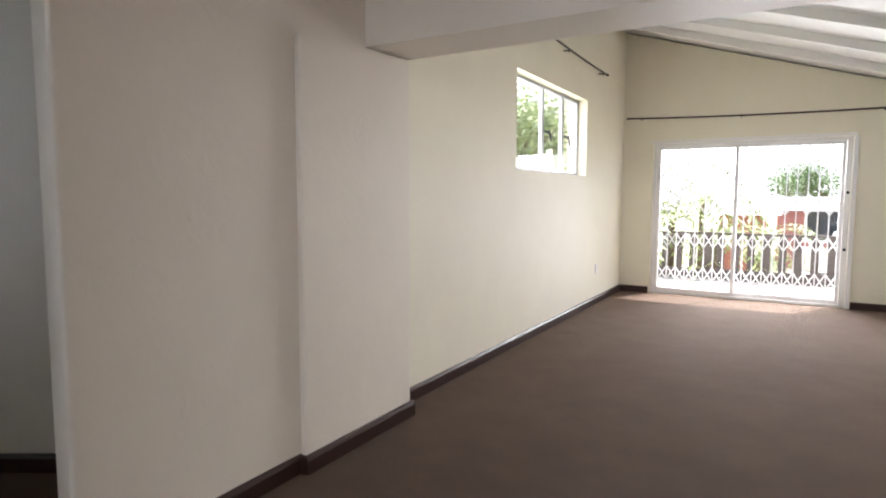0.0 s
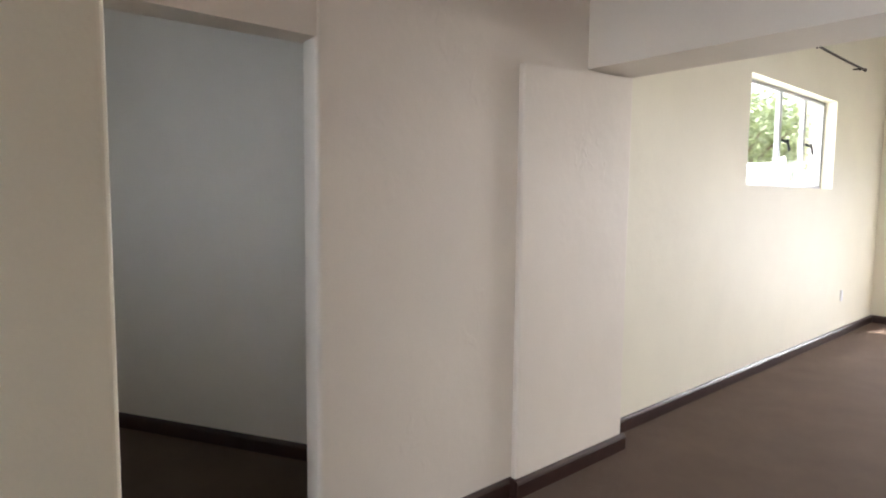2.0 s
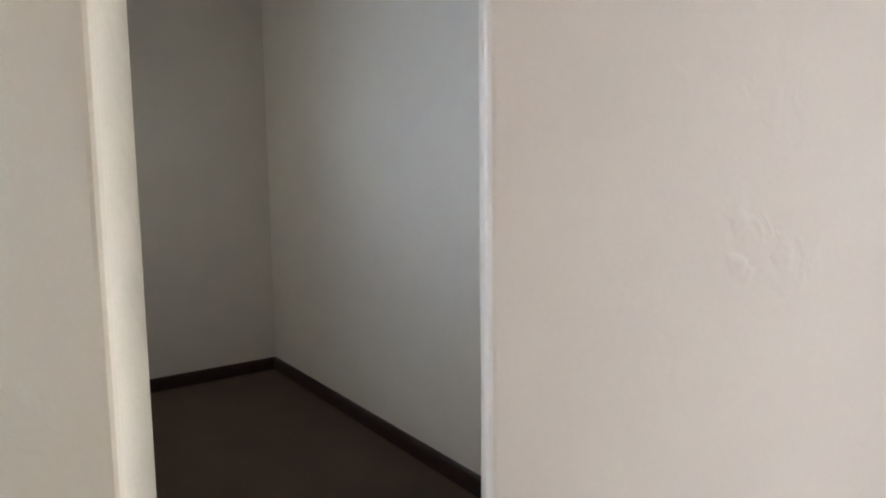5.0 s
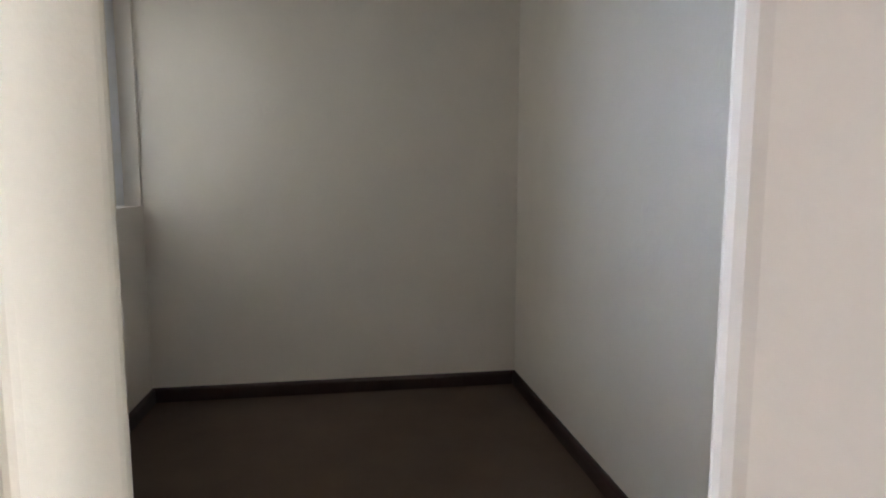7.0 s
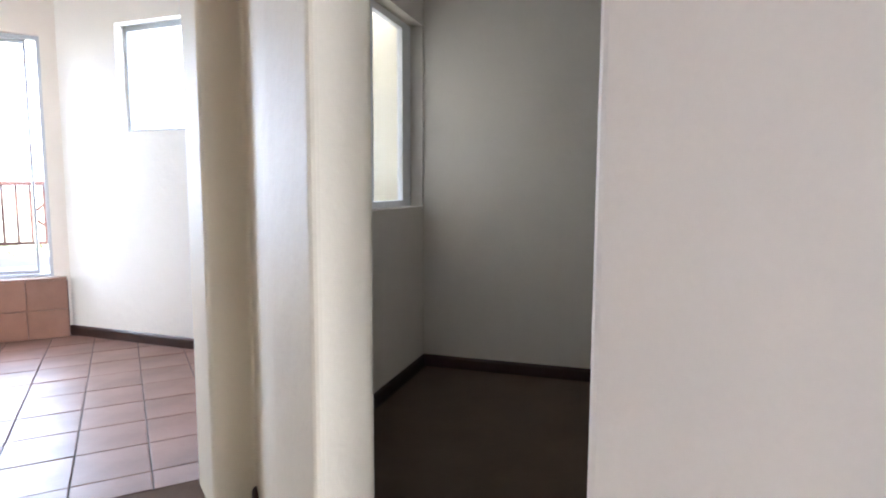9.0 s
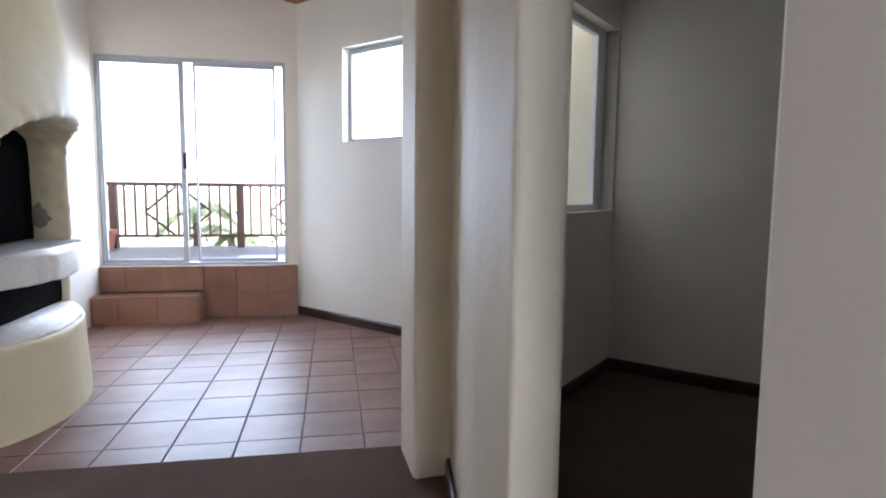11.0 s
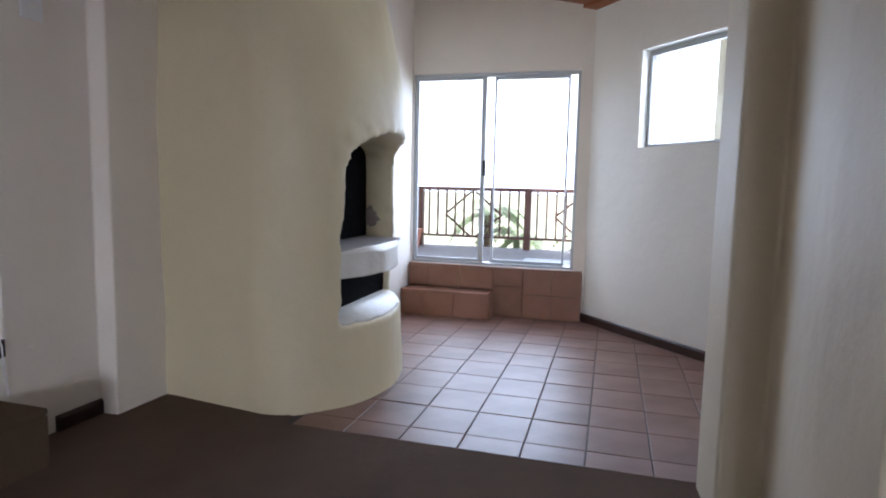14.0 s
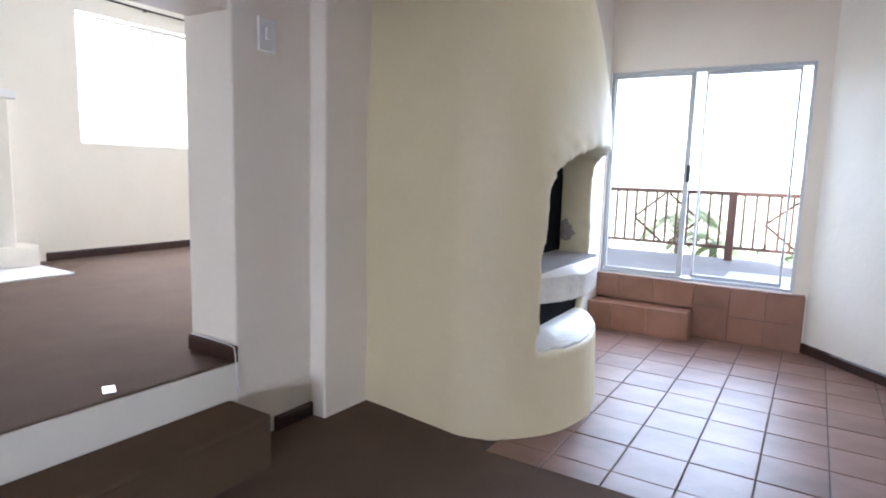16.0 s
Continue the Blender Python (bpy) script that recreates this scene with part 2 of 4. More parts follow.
def box(x0, x1, y0, y1, z0, z1, bevel=0.0, m=None):
    bm = bmesh.new()
    add_box(bm, x0, x1, y0, y1, z0, z1)
    if bevel:
        bmesh.ops.bevel(bm, geom=bm.edges[:], offset=bevel, segments=2, affect="EDGES", profile=0.5)
    if m is not None:
        bmesh.ops.transform(bm, matrix=m, verts=bm.verts)
    return bm


def add_rod(bm, p, q, r0, r1=None, n=8):
    p, q = Vector(p), Vector(q)
    r1 = r0 if r1 is None else r1
    d = (q - p).normalized()
    s = d.orthogonal().normalized()
    t = d.cross(s)
    a = [bm.verts.new(p + (s * math.cos(k) + t * math.sin(k)) * r0) for k in (2 * math.pi * i / n for i in range(n))]
    b = [bm.verts.new(q + (s * math.cos(k) + t * math.sin(k)) * r1) for k in (2 * math.pi * i / n for i in range(n))]
    for i in range(n):
        bm.faces.new((a[i], a[(i + 1) % n], b[(i + 1) % n], b[i]))
    bm.faces.new(a[::-1])
    bm.faces.new(b)


def rod(p, q, r0, r1=None, n=8):
    bm = bmesh.new()
    add_rod(bm, p, q, r0, r1, n)
    return bm


# local frame of the south wing: x along b, y along a
WING = Matrix(((UX, VX, 0, OX), (UY, VY, 0, OY), (0, 0, 1, 0), (0, 0, 0, 1)))


def wing_box(a0, a1, b0, b1, z0, z1, bevel=0.0):
    return box(b0, b1, a0, a1, z0, z1, bevel, WING)


def wall_with_opening(name, x0, x1, y0, y1, z0, z1, o, along, mat, label, m=None, top=None):
    """Wall block with one opening o = (s0, s1, zo0, zo1) along x or y."""
    bm = bmesh.new()
    s0, s1, q0, q1 = o

    def blk(a, b, c, d):
        if b - a < 1e-4 or d - c < 1e-4:
            return
        if along == "x":
            add_box(bm, a, b, y0, y1, c, d, m)
        else:
            add_box(bm, x0, x1, a, b, c, d, m)
    lo, hi = (x0, x1) if along == "x" else (y0, y1)
    blk(lo, s0, z0, z1)
    blk(s1, hi, z0, z1)
    blk(s0, s1, z0, q0)
    blk(s0, s1, q1, z1)
    if top:
        for w in bm.verts:
            if w.co.z > z1 - 1e-3:
                w.co.z = top(w.co.x, w.co.y)
    return structure(name, bm, mat, label)


def skirting(name, p, q, z, label="dark-stained timber skirting board along the wall", h=0.09, d=0.022, inset=0.0):
    """Moulded board on the line p-q; the room lies to the left of p->q."""
    p, q = Vector((*p, 0)), Vector((*q, 0))
    t = (q - p).normalized()
    nrm = Vector((-t.y, t.x, 0))
    prof = [(0.001, 0), (d, 0), (d, h - 0.02), (d * 0.8, h - 0.008), (d * 0.45, h), (0.001, h)]
    bm = bmesh.new()
    A = [bm.verts.new(p + nrm * x + Vector((0, 0, z + y))) for x, y in prof]
    B = [bm.verts.new(q + nrm * x + Vector((0, 0, z + y))) for x, y in prof]
    n = len(prof)
    for i in range(n):
        bm.faces.new((A[i], A[(i + 1) % n], B[(i + 1) % n], B[i]))
    bm.faces.new(A[::-1])
    bm.faces.new(B)
    return structure(name, bm, SKIRT, label)


# ---- large structure ----
HALL_H = 2.72
NY = 7.655


def living_top(x, y):
    q = LIV.inverted() @ Vector((x, y, 0))
    return 3.65 - 0.31 * (q.x + 0.09)


def tile_top(x, y):
    return 3.30 + 0.30 * (x + 3.36)


# floors
structure("floor", prism([LV(-0.09, 7.9), LV(-0.09, 1.93), LV(0, 1.93), LV(0, 0), (-0.322, -0.558), P(2.0, 0.03), P(2.346, 0.06), P(2.352, 2.455), P(2.64, 2.56), P(2.64, 3.9), P(-1.4, 3.9), LV(4.6, 1.8), LV(4.6, 8.0)], -0.2, 0.0), CARPET, "worn brown loop-pile carpet over the hall and living room", category="carpet")
structure("floor_closet", prism([LV(0, 0), LV(-0.05, 1.05), (0.4, 1.0), (-3.6, 1.0), (-3.6, -1.45), (-1.6, -1.45), (-0.322, -0.558)], -0.2, -0.003), CARPET, "dark brown carpet in the unlit side room", category="carpet")
structure("floor_lounge", prism(abrect(-1.4, 6.2, 3.62, 8.0), 0.1, 0.50), CARPET, "brown carpet of the raised lounge", category="carpet")
structure("riser_lounge", prism(abrect(-1.4, 1.578, 3.60, 3.62), 0.0, 0.487), LOUNGE_PLASTER, "white painted riser up to the lounge floor")
structure("floor_tiled", prism([P(2.354, 0.06), P(2.354, 0.0), (-1.75, -1.5), (-3.5, -1.5), (-3.5, -4.8), P(5.83, 0.9), P(5.83, 3.0), P(2.354, 3.0)], -0.2, -0.006), GROUT, "terracotta tiled floor with dark grout joints", category="floor")

# living room walls
wall_with_opening("wall_west", -0.32, -0.09, 1.93, NY + 0.22, -0.2, 3.75, (3.865, 5.917, 1.60, 2.48), "y", LIVING_PLASTER, "long cream plastered living room wall with a window", LIV, living_top)
wall_with_opening("wall_north", -0.09, 4.6, NY, NY + 0.22, -0.2, 3.75, (0.325, 2.635, -0.2, 2.10), "x", LIVING_PLASTER, "cream plastered gable wall with a wide glazed door", LIV, living_top)
structure("wall_east", liv(prism(rect(4.6, 4.8, 1.6, NY + 0.22), -0.2, 3.0)), LIVING_PLASTER, "plain cream plastered wall")
# hall walls
structure("wall_hall", liv(prism([(0.024, 0), (0.016, 0.4), (0.011, 0.9), (0.011, 1.925), (-0.108, 1.925), (-0.108, 0.012)], -0.2, HALL_H, 0.02, 4)), PLASTER, "cream plastered hall wall beside a doorless opening")
structure("wall_lintel", prism([LV(0.018, 0.02), LV(-0.104, 0.03), (-0.453, -0.493), (-0.33, -0.59)], 2.028, HALL_H), PLASTER, "plastered lintel over the doorless opening")
bm = prism([(-0.085, 1.928), (0.013, 1.926), (0.013, 1.06), (0.052, 1.06), (0.052, 1.97), (-0.085, 1.97)], 0.0, 2.148, 0.012)
for w in bm.verts:
    if w.co.z > 1.0:
        w.co.z -= 0.055 * max(0.0, min(1.0, (1.62 - w.co.y) / 0.5))
structure("pilaster", liv(bm), PLASTER, "shallow plastered pilaster under the beam")
structure("beam", liv(prism(rect(-0.089, 4.6, 1.60, 1.968), 2.15, HALL_H, 0.012)), PLASTER, "deep plastered downstand beam across the room")
structure("wall_gable_over_beam", liv(prism(rect(-0.1, 4.6, 1.70, 1.92), HALL_H, 3.9)), PLASTER, "plain plastered wall above the beam")
structure("wall_pier", prism([(-0.321, -0.569), (-0.52, -0.768), (-0.62, -0.862), (-0.72, -0.943), (-0.83, -1.027), (-0.95, -1.118), P(2.0, 0.03), P(1.98, 0.21), P(2.335, 0.232), P(2.36, 0.0), (-1.8, -1.63), (-1.8, -1.43), (-1.6, -1.43), (-0.443, -0.485)], -0.2, 4.0, 0.022, 4), ROUGH_PLASTER, "hand-trowelled plaster pier between tiled room and side room")
# side room
wall_with_opening("wall_closet_south", -3.46, -1.8, -1.63, -1.43, -0.2, 2.75, (-3.43, -1.95, 1.22, 2.52), "x", PLASTER, "side room wall with an internal window")
structure("wall_closet_west", prism(rect(-3.68, -3.46, -1.63, 1.1), -0.2, 2.75), PLASTER, "cream plastered back wall of the side room")
structure("wall_closet_north", prism([(-3.46, 0.89), (0.385, 0.89), (0.495, 1.09), (-3.46, 1.09)], -0.2, 2.75), PLASTER, "cream plastered side wall of the side room")
structure("ceiling_closet", prism([LV(-0.108, 0.03), LV(-0.108, 1.2), (-3.6, 1.2), (-3.6, -1.5), (-1.6, -1.5), (-0.453, -0.493)], 2.72, 2.8), WHITE, "white flat ceiling of the side room")
# tiled room
TW = Matrix.Translation((-3.36, -4.87, 0)) @ pose(0, 0, 0, 0, 0, -2.6)
wall_with_opening("wall_tile_west", -0.23, 0.0, -0.14, 2.35, -0.2, 3.4, (0.74, 2.15, 1.82, 2.72), "y", TILE_PLASTER, "white plastered wall with a high window", TW, tile_top)
structure("wall_tile_north", prism([P(2.36, 0.0), (-1.78, -1.635), (-3.40, -2.52), (-3.40, -2.75), (-1.62, -1.90)], -0.2, 4.2), TILE_PLASTER, "white plastered wall between the tiled room and the light well")
structure("wall_outside", prism(rect(-4.0, -3.70, -3.6, -1.65), -1.2, 3.6), ROUGH_PLASTER, "white plastered outer wall of the light well")
wall_with_opening("wall_tile_south", 0.86, 3.4, 5.83, 6.06, -3.0, 3.4, (1.053, 2.895, 0.545, 2.664), "x", PLASTER, "cream plastered end wall with an aluminium sliding door", WING, tile_top)
structure("wall_tile_east", prism(abrect(3.9, 5.83, 2.905, 3.3), -0.2, 5.4), PLASTER, "cream plastered wall beyond the fireplace")
# unseen slab added to keep the sun out of the light well
structure("eaves", prism(rect(-4.0, -0.9, -2.55, -0.9), 3.5, 3.56), WHITE, "unseen white slab added to shade the light well")
# hall south-east side
structure("wall_stub", prism([P(1.58, 3.60), P(2.14, 3.59), P(2.145, 3.47), P(2.55, 3.455), P(2.55, 4.0), P(1.58, 4.0)], -0.2, 4.3, 0.012), PLASTER, "cream plastered wall end with a pilaster and light switch")
structure("wall_behind_fireplace", prism(abrect(2.55, 3.9, 3.5, 4.0), -0.2, 5.4), PLASTER, "plain plastered wall behind the fireplace")
structure("wall_hall_east", prism([P(-1.4, 3.60), P(-1.4, 4.0), LV(4.8, 1.5), LV(4.6, 1.6)], -0.2, 4.2), PLASTER, "plain plastered hall wall")
# lounge
LNG = Matrix(((VX, UX, 0, OX), (VY, UY, 0, OY), (0, 0, 1, 0), (0, 0, 0, 1)))
wall_with_opening("wall_lounge_far", -1.4, 6.2, 7.89, 8.11, 0.1, 4.4, (2.95, 4.85, 1.78, 3.19), "x", LOUNGE_PLASTER, "white plastered lounge wall with a large bright window", LNG)
structure("wall_lounge_south", prism(abrect(6.2, 6.4, 3.3, 8.11), 0.1, 4.4), LOUNGE_PLASTER, "plain plastered lounge wall")
structure("wall_lounge_inner", prism(abrect(3.9, 6.2, 3.32, 3.7), 0.1, 4.4), LOUNGE_PLASTER, "plain plastered lounge wall")
structure("wall_lounge_north", prism(abrect(-1.6, -1.4, 4.0, 8.11), 0.1, 4.4), LOUNGE_PLASTER, "plain plastered lounge wall")
structure("ceiling_lounge", prism(abrect(-1.6, 6.4, 3.6, 8.11), 4.2, 4.3), WHITE, "white flat lounge ceiling")
structure("ceiling_hall", prism([LV(-0.05, 1.85), LV(-0.05, 0.0), (-0.37, -0.5), P(2.0, -0.05), P(2.38, -0.05), P(2.38, 3.95), P(-1.5, 3.95), LV(4.75, 1.85)], HALL_H, HALL_H + 0.08), PINE, "varnished pine hall ceiling")
# both walls hang below the ceiling, out of view, to darken the upper hall
structure("wall_over_arch", prism(abrect(2.18, 2.375, 0.24, 3.45), 2.62, 5.3), PLASTER, "unseen plastered wall above the hall opening, dropped to block light")
structure("wall_over_step", prism(abrect(-1.4, 1.578, 3.625, 3.95), 2.38, 4.2), PLASTER, "unseen plastered wall above the lounge opening, dropped to block light")

# exposed white boarded ceiling of the living room: boards between rafters that run down the slope
bm = bmesh.new()
yy = 1.85
while yy < NY + 0.2:
    for y0, y1, dz0, dz1 in ((yy, min(yy + 0.74, NY + 0.24), 0.0, 0.05), (min(yy + 0.74, NY + 0.24), min(yy + 0.86, NY + 0.3), -0.09, 0.05)):
        for w in add_box(bm, -0.3, 4.8, y0, y1, dz0, dz1):
            w.co.z += 3.67 - 0.31 * (w.co.x + 0.09)
    yy += 0.86
structure("ceiling_living", liv(bm), WHITE_BOARD, "white painted sloping board ceiling with rafters")

# pine board ceiling of the tiled room
bm = bmesh.new()
xx = -3.7
while xx < 2.6:
    yn = -1.3 if xx > -1.6 else max(-2.9, -1.75 + (xx + 1.6) * 0.5)
    for x0, x1, dz in ((xx, xx + 0.094, 0.0), (xx + 0.094, xx + 0.10, 0.012)):
        for w in add_box(bm, x0, x1, -8.0, yn, dz, 0.03):
            w.co.z += tile_top(w.co.x, 0) - 0.015
    xx += 0.10
for w in add_box(bm, -3.5, -3.26, -5.2, -2.7, -0.05, 0.0):
    w.co.z += tile_top(w.co.x, 0)
structure("ceiling_tile_room", bm, PINE, "sloping varnished pine board ceiling")

# skirting boards
skirting("baseboard", LV(0.011, 1.06), LV(0.011, 0.9), 0)
skirting("baseboard", LV(0.011, 0.9), LV(0.0235, 0.02), 0)
skirting("baseboard", LV(0.052, 1.985), LV(0.052, 1.045), 0, d=0.026)
skirting("baseboard", LV(0.06, 1.057), LV(0.011, 1.057), 0, d=0.02)
skirting("baseboard", LV(-0.09, 1.972), LV(0.06, 1.972), 0, d=0.02)
skirting("baseboard", LV(-0.09, NY), LV(-0.09, 1.94), 0)
skirting("baseboard", LV(0.31, NY), LV(-0.09, NY), 0)
skirting("baseboard", LV(4.6, NY), LV(2.69, NY), 0)
skirting("baseboard", (-3.46, 0.89), (-3.46, -1.43), 0)
skirting("baseboard", (0.38, 0.89), (-3.46, 0.89), 0)
skirting("baseboard", (-3.46, -1.43), (-1.65, -1.43), 0)
_p, _q = TW @ Vector((0, 2.3, 0)), TW @ Vector((0, 0.02, 0))
skirting("baseboard", _p.xy, _q.xy, 0)
skirting("baseboard", (-0.95, -1.126), P(1.985, 0.036), 0)
skirting("baseboard", P(2.14, 3.59), P(1.84, 3.595), 0)
skirting("baseboard", P(4.9, 7.89), P(2.53, 7.89), 0.50)
skirting("baseboard", P(1.578, 3.585), P(1.578, 4.0), 0.50)


# ---- windows, doors and fittings ----
def bars(name, specs, mat, parent, m, label="", bevel=0.0):
    """One part per bar: (x0, x1, y0, y1, z0, z1) in the opening's frame."""
    out = []
    for c in specs:
        out.append(part(name, box(*c, bevel=bevel, m=m), mat, parent, label))
    return out


def pane(parent, x0, x1, y, z0, z1, m):
    ob = part("pane", box(x0, x1, y - 0.003, y + 0.003, z0, z1, m=m), GLASS, parent, "clear glass")
    ob.visible_shadow = False
    return ob


# sliding door of the tiled room (frame: x along b, y along a)
d = tagged(new("door_1"), "white aluminium sliding door with two glass panels", "door", "", "structure")
b0, b1, z0, z1, ya = 1.055, 2.893, 0.547, 2.662, 5.87
bars("door_frame", [(b0, b0 + 0.03, ya, ya + 0.09, z0, z1), (b1 - 0.03, b1, ya, ya + 0.09, z0, z1), (b0 + 0.03, b1 - 0.03, ya, ya + 0.09, z1 - 0.032, z1), (b0 + 0.03, b1 - 0.03, ya - 0.012, ya + 0.09, z0, z0 + 0.026)], ALU, d, WING, bevel=0.003)
for x0, x1, y, w0, w1 in ((2.062, b1 - 0.032, ya + 0.012, 0.052, 0.016), (1.163, 1.978, ya + 0.052, 0.022, 0.022)):
    sash = tagged(new("sash"), "sliding glass panel in a slim aluminium frame")
    sash.parent = d
    zz0, zz1 = z0 + 0.028, z1 - 0.034
    bars("stile", [(x0, x0 + w0, y, y + 0.03, zz0, zz1), (x1 - w1, x1, y, y + 0.03, zz0, zz1)], ALU, sash, WING, bevel=0.003)
    bars("rail", [(x0 + w0, x1 - w1, y, y + 0.03, zz0, zz0 + 0.034), (x0 + w0, x1 - w1, y, y + 0.03, zz1 - 0.03, zz1)], ALU, sash, WING, bevel=0.003)
    pane(sash, x0 + w0, x1 - w1, y + 0.015, zz0 + 0.034, zz1 - 0.03, WING)
pane(d, 1.98, 2.061, ya + 0.027, z0 + 0.028, z1 - 0.034, WING)
pane(d, b0 + 0.031, 1.162, ya + 0.067, z0 + 0.028, z1 - 0.034, WING)
part("handle", box(2.048, 2.084, ya - 0.03, ya + 0.012, 1.545, 1.715, 0.008, WING), BLACK, d, "black pull handle")
part("keeper", box(b1 - 0.03, b1 - 0.012, ya - 0.008, ya, 1.56, 1.66, 0.002, WING), STEEL, d, "small steel lock keeper")

# high window of the tiled room (frame: x outwards negative, y along the wall)
d = tagged(new("window_1"), "fixed high window in a grey steel frame", "window", "", "structure")
y0, y1, z0, z1 = 0.742, 2.148, 1.822, 2.718
bars("window_frame", [(-0.13, -0.09, y0, y0 + 0.035, z0, z1), (-0.13, -0.09, y1 - 0.035, y1, z0, z1), (-0.13, -0.09, y0 + 0.035, y1 - 0.035, z0, z0 + 0.03), (-0.13, -0.09, y0 + 0.035, y1 - 0.035, z1 - 0.05, z1)], STEEL, d, TW, bevel=0.003)
TWS = TW @ pose(0, 0, 0, 0, 0, 90)
pane(d, y0 + 0.035, y1 - 0.035, 0.11, z0 + 0.03, z1 - 0.05, TWS)

# internal window of the side room
d = tagged(new("window_2"), "white framed internal window with a deep plastered reveal", "window", "", "structure")
x0, x1, z0, z1 = -3.428, -1.952, 1.222, 2.518
bars("window_frame", [(x0, x0 + 0.16, -1.56, -1.52, z0, z1), (x1 - 0.05, x1, -1.56, -1.52, z0, z1), (x0 + 0.16, x1 - 0.05, -1.56, -1.52, z0, z0 + 0.045), (x0 + 0.16, x1 - 0.05, -1.56, -1.52, z1 - 0.05, z1), (-2.76, -2.71, -1.56, -1.52, z0 + 0.045, z1 - 0.05)], WHITE, d, Matrix(), bevel=0.003)
pane(d, x0 + 0.16, -2.76, -1.54, z0 + 0.045, z1 - 0.05, Matrix())
pane(d, -2.71, x1 - 0.05, -1.54, z0 + 0.045, z1 - 0.05, Matrix())

# living room side window: three steel lights with stays
d = tagged(new("window_3"), "white steel casement window with three lights", "window", "", "structure")
y0, y1, z0, z1 = 3.867, 5.915, 1.602, 2.478
ms = [y0, y0 + 0.92, y0 + 1.52, y1]
bars("window_frame", [(-0.24, -0.20, y0, y1, z0, z0 + 0.03), (-0.24, -0.20, y0, y1, z1 - 0.03, z1), (-0.24, -0.20, y0, y0 + 0.03, z0 + 0.03, z1 - 0.03), (-0.24, -0.20, y1 - 0.03, y1, z0 + 0.03, z1 - 0.03), (-0.24, -0.20, ms[1] - 0.025, ms[1] + 0.025, z0 + 0.03, z1 - 0.03), (-0.24, -0.20, ms[2] - 0.025, ms[2] + 0.025, z0 + 0.03, z1 - 0.03)], ALU, d, LIV, bevel=0.003)
LIVS = LIV @ pose(0, 0, 0, 0, 0, 90)
for i in range(3):
    pane(d, ms[i] + 0.03, ms[i + 1] - 0.03, 0.22, z0 + 0.03, z1 - 0.03, LIVS)
for yy in (ms[1] + 0.03, ms[2] + 0.03):
    bm = bmesh.new()
    add_rod(bm, (-0.20, yy, 2.03), (-0.15, yy + 0.01, 2.0), 0.012)
    add_rod(bm, (-0.15, yy + 0.01, 2.03), (-0.15, yy + 0.07, 1.93), 0.011)
    part("handle", liv(bm), BLACK, d, "black casement handle")

# glazed garden door of the living room
d = tagged(new("door_2"), "white aluminium sliding garden door", "door", "", "structure")
x0, x1, z0, z1, y = 0.327, 2.633, 0.0, 2.098, NY + 0.05
bars("door_frame", [(x0, x0 + 0.045, y, y + 0.09, z0, z1), (x1 - 0.06, x1, y, y + 0.09, z0, z1), (x0 + 0.045, x1 - 0.06, y, y + 0.09, z1 - 0.04, z1), (x0 + 0.045, x1 - 0.06, y, y + 0.09, z0, z0 + 0.03)], WHITE, d, LIV, bevel=0.003)
bars("architrave", [(x0 - 0.015, x1 + 0.03, NY - 0.02, NY - 0.001, z1 + 0.002, z1 + 0.035), (x1 + 0.002, x1 + 0.05, NY - 0.02, NY - 0.001, 0.0, z1)], WHITE, d, LIV, bevel=0.003)
for xa, xb, yo in ((x0 + 0.047, 1.40, y + 0.012), (1.36, x1 - 0.062, y + 0.052)):
    sash = tagged(new("sash"), "sliding glass panel in a slim aluminium frame")
    sash.parent = d
    bars("stile", [(xa, xa + 0.045, yo, yo + 0.03, 0.032, z1 - 0.042), (xb - 0.04, xb, yo, yo + 0.03, 0.032, z1 - 0.042)], WHITE, sash, LIV)
    bars("rail", [(xa + 0.045, xb - 0.04, yo, yo + 0.03, 0.032, 0.085), (xa + 0.045, xb - 0.04, yo, yo + 0.03, z1 - 0.085, z1 - 0.042)], WHITE, sash, LIV)
    pane(sash, xa + 0.045, xb - 0.04, yo + 0.015, 0.085, z1 - 0.085, LIV)
for zz in (0.72, 1.42):
    part("lock", liv(rod((x1 - 0.03, NY + 0.05, zz), (x1 - 0.03, NY + 0.035, zz), 0.018, n=12)), BLACK, d, "black round lock")

# folding trellis gate behind the glass
gate = thing("security_gate", "white folding steel trellis gate across the garden door", "gate", at=(0, 0, 0))
gy = NY + 0.165
n = 19
step = (x1 - x0 - 0.16) / (n - 1)
gx = [x0 + 0.08 + i * step for i in range(n)]
for i in range(n):
    part("upright", liv(box(gx[i] - 0.007, gx[i] + 0.007, gy - 0.007, gy + 0.007, 0.05, 2.02)), WHITE, gate)
for zc, signs in ((1.72, (1,)), (1.23, (-1,)), (0.76, (1, -1)), (0.29, (1, -1))):
    for i in range(n - 1):
        for sg in signs:
            za = zc - 0.095 * sg if i % 2 == 0 else zc + 0.095 * sg
            zb = 2 * zc - za
            m = LIV @ Matrix.Translation((gx[i], gy + 0.012 * sg, za)) @ pose(0, 0, 0, 0, -math.degrees(math.atan2(zb - za, step)), 0)
            part("lattice_bar", box(0, math.hypot(step, zb - za), -0.003, 0.003, -0.009, 0.009, m=m), WHITE, gate)
part("bottom_track", liv(box(x0 + 0.05, x1 - 0.06, gy - 0.015, gy + 0.015, 0.0, 0.03)), WHITE, gate)
part("top_track", liv(box(x0 + 0.05, x1 - 0.06, gy - 0.015, gy + 0.015, 2.03, 2.06)), WHITE, gate)

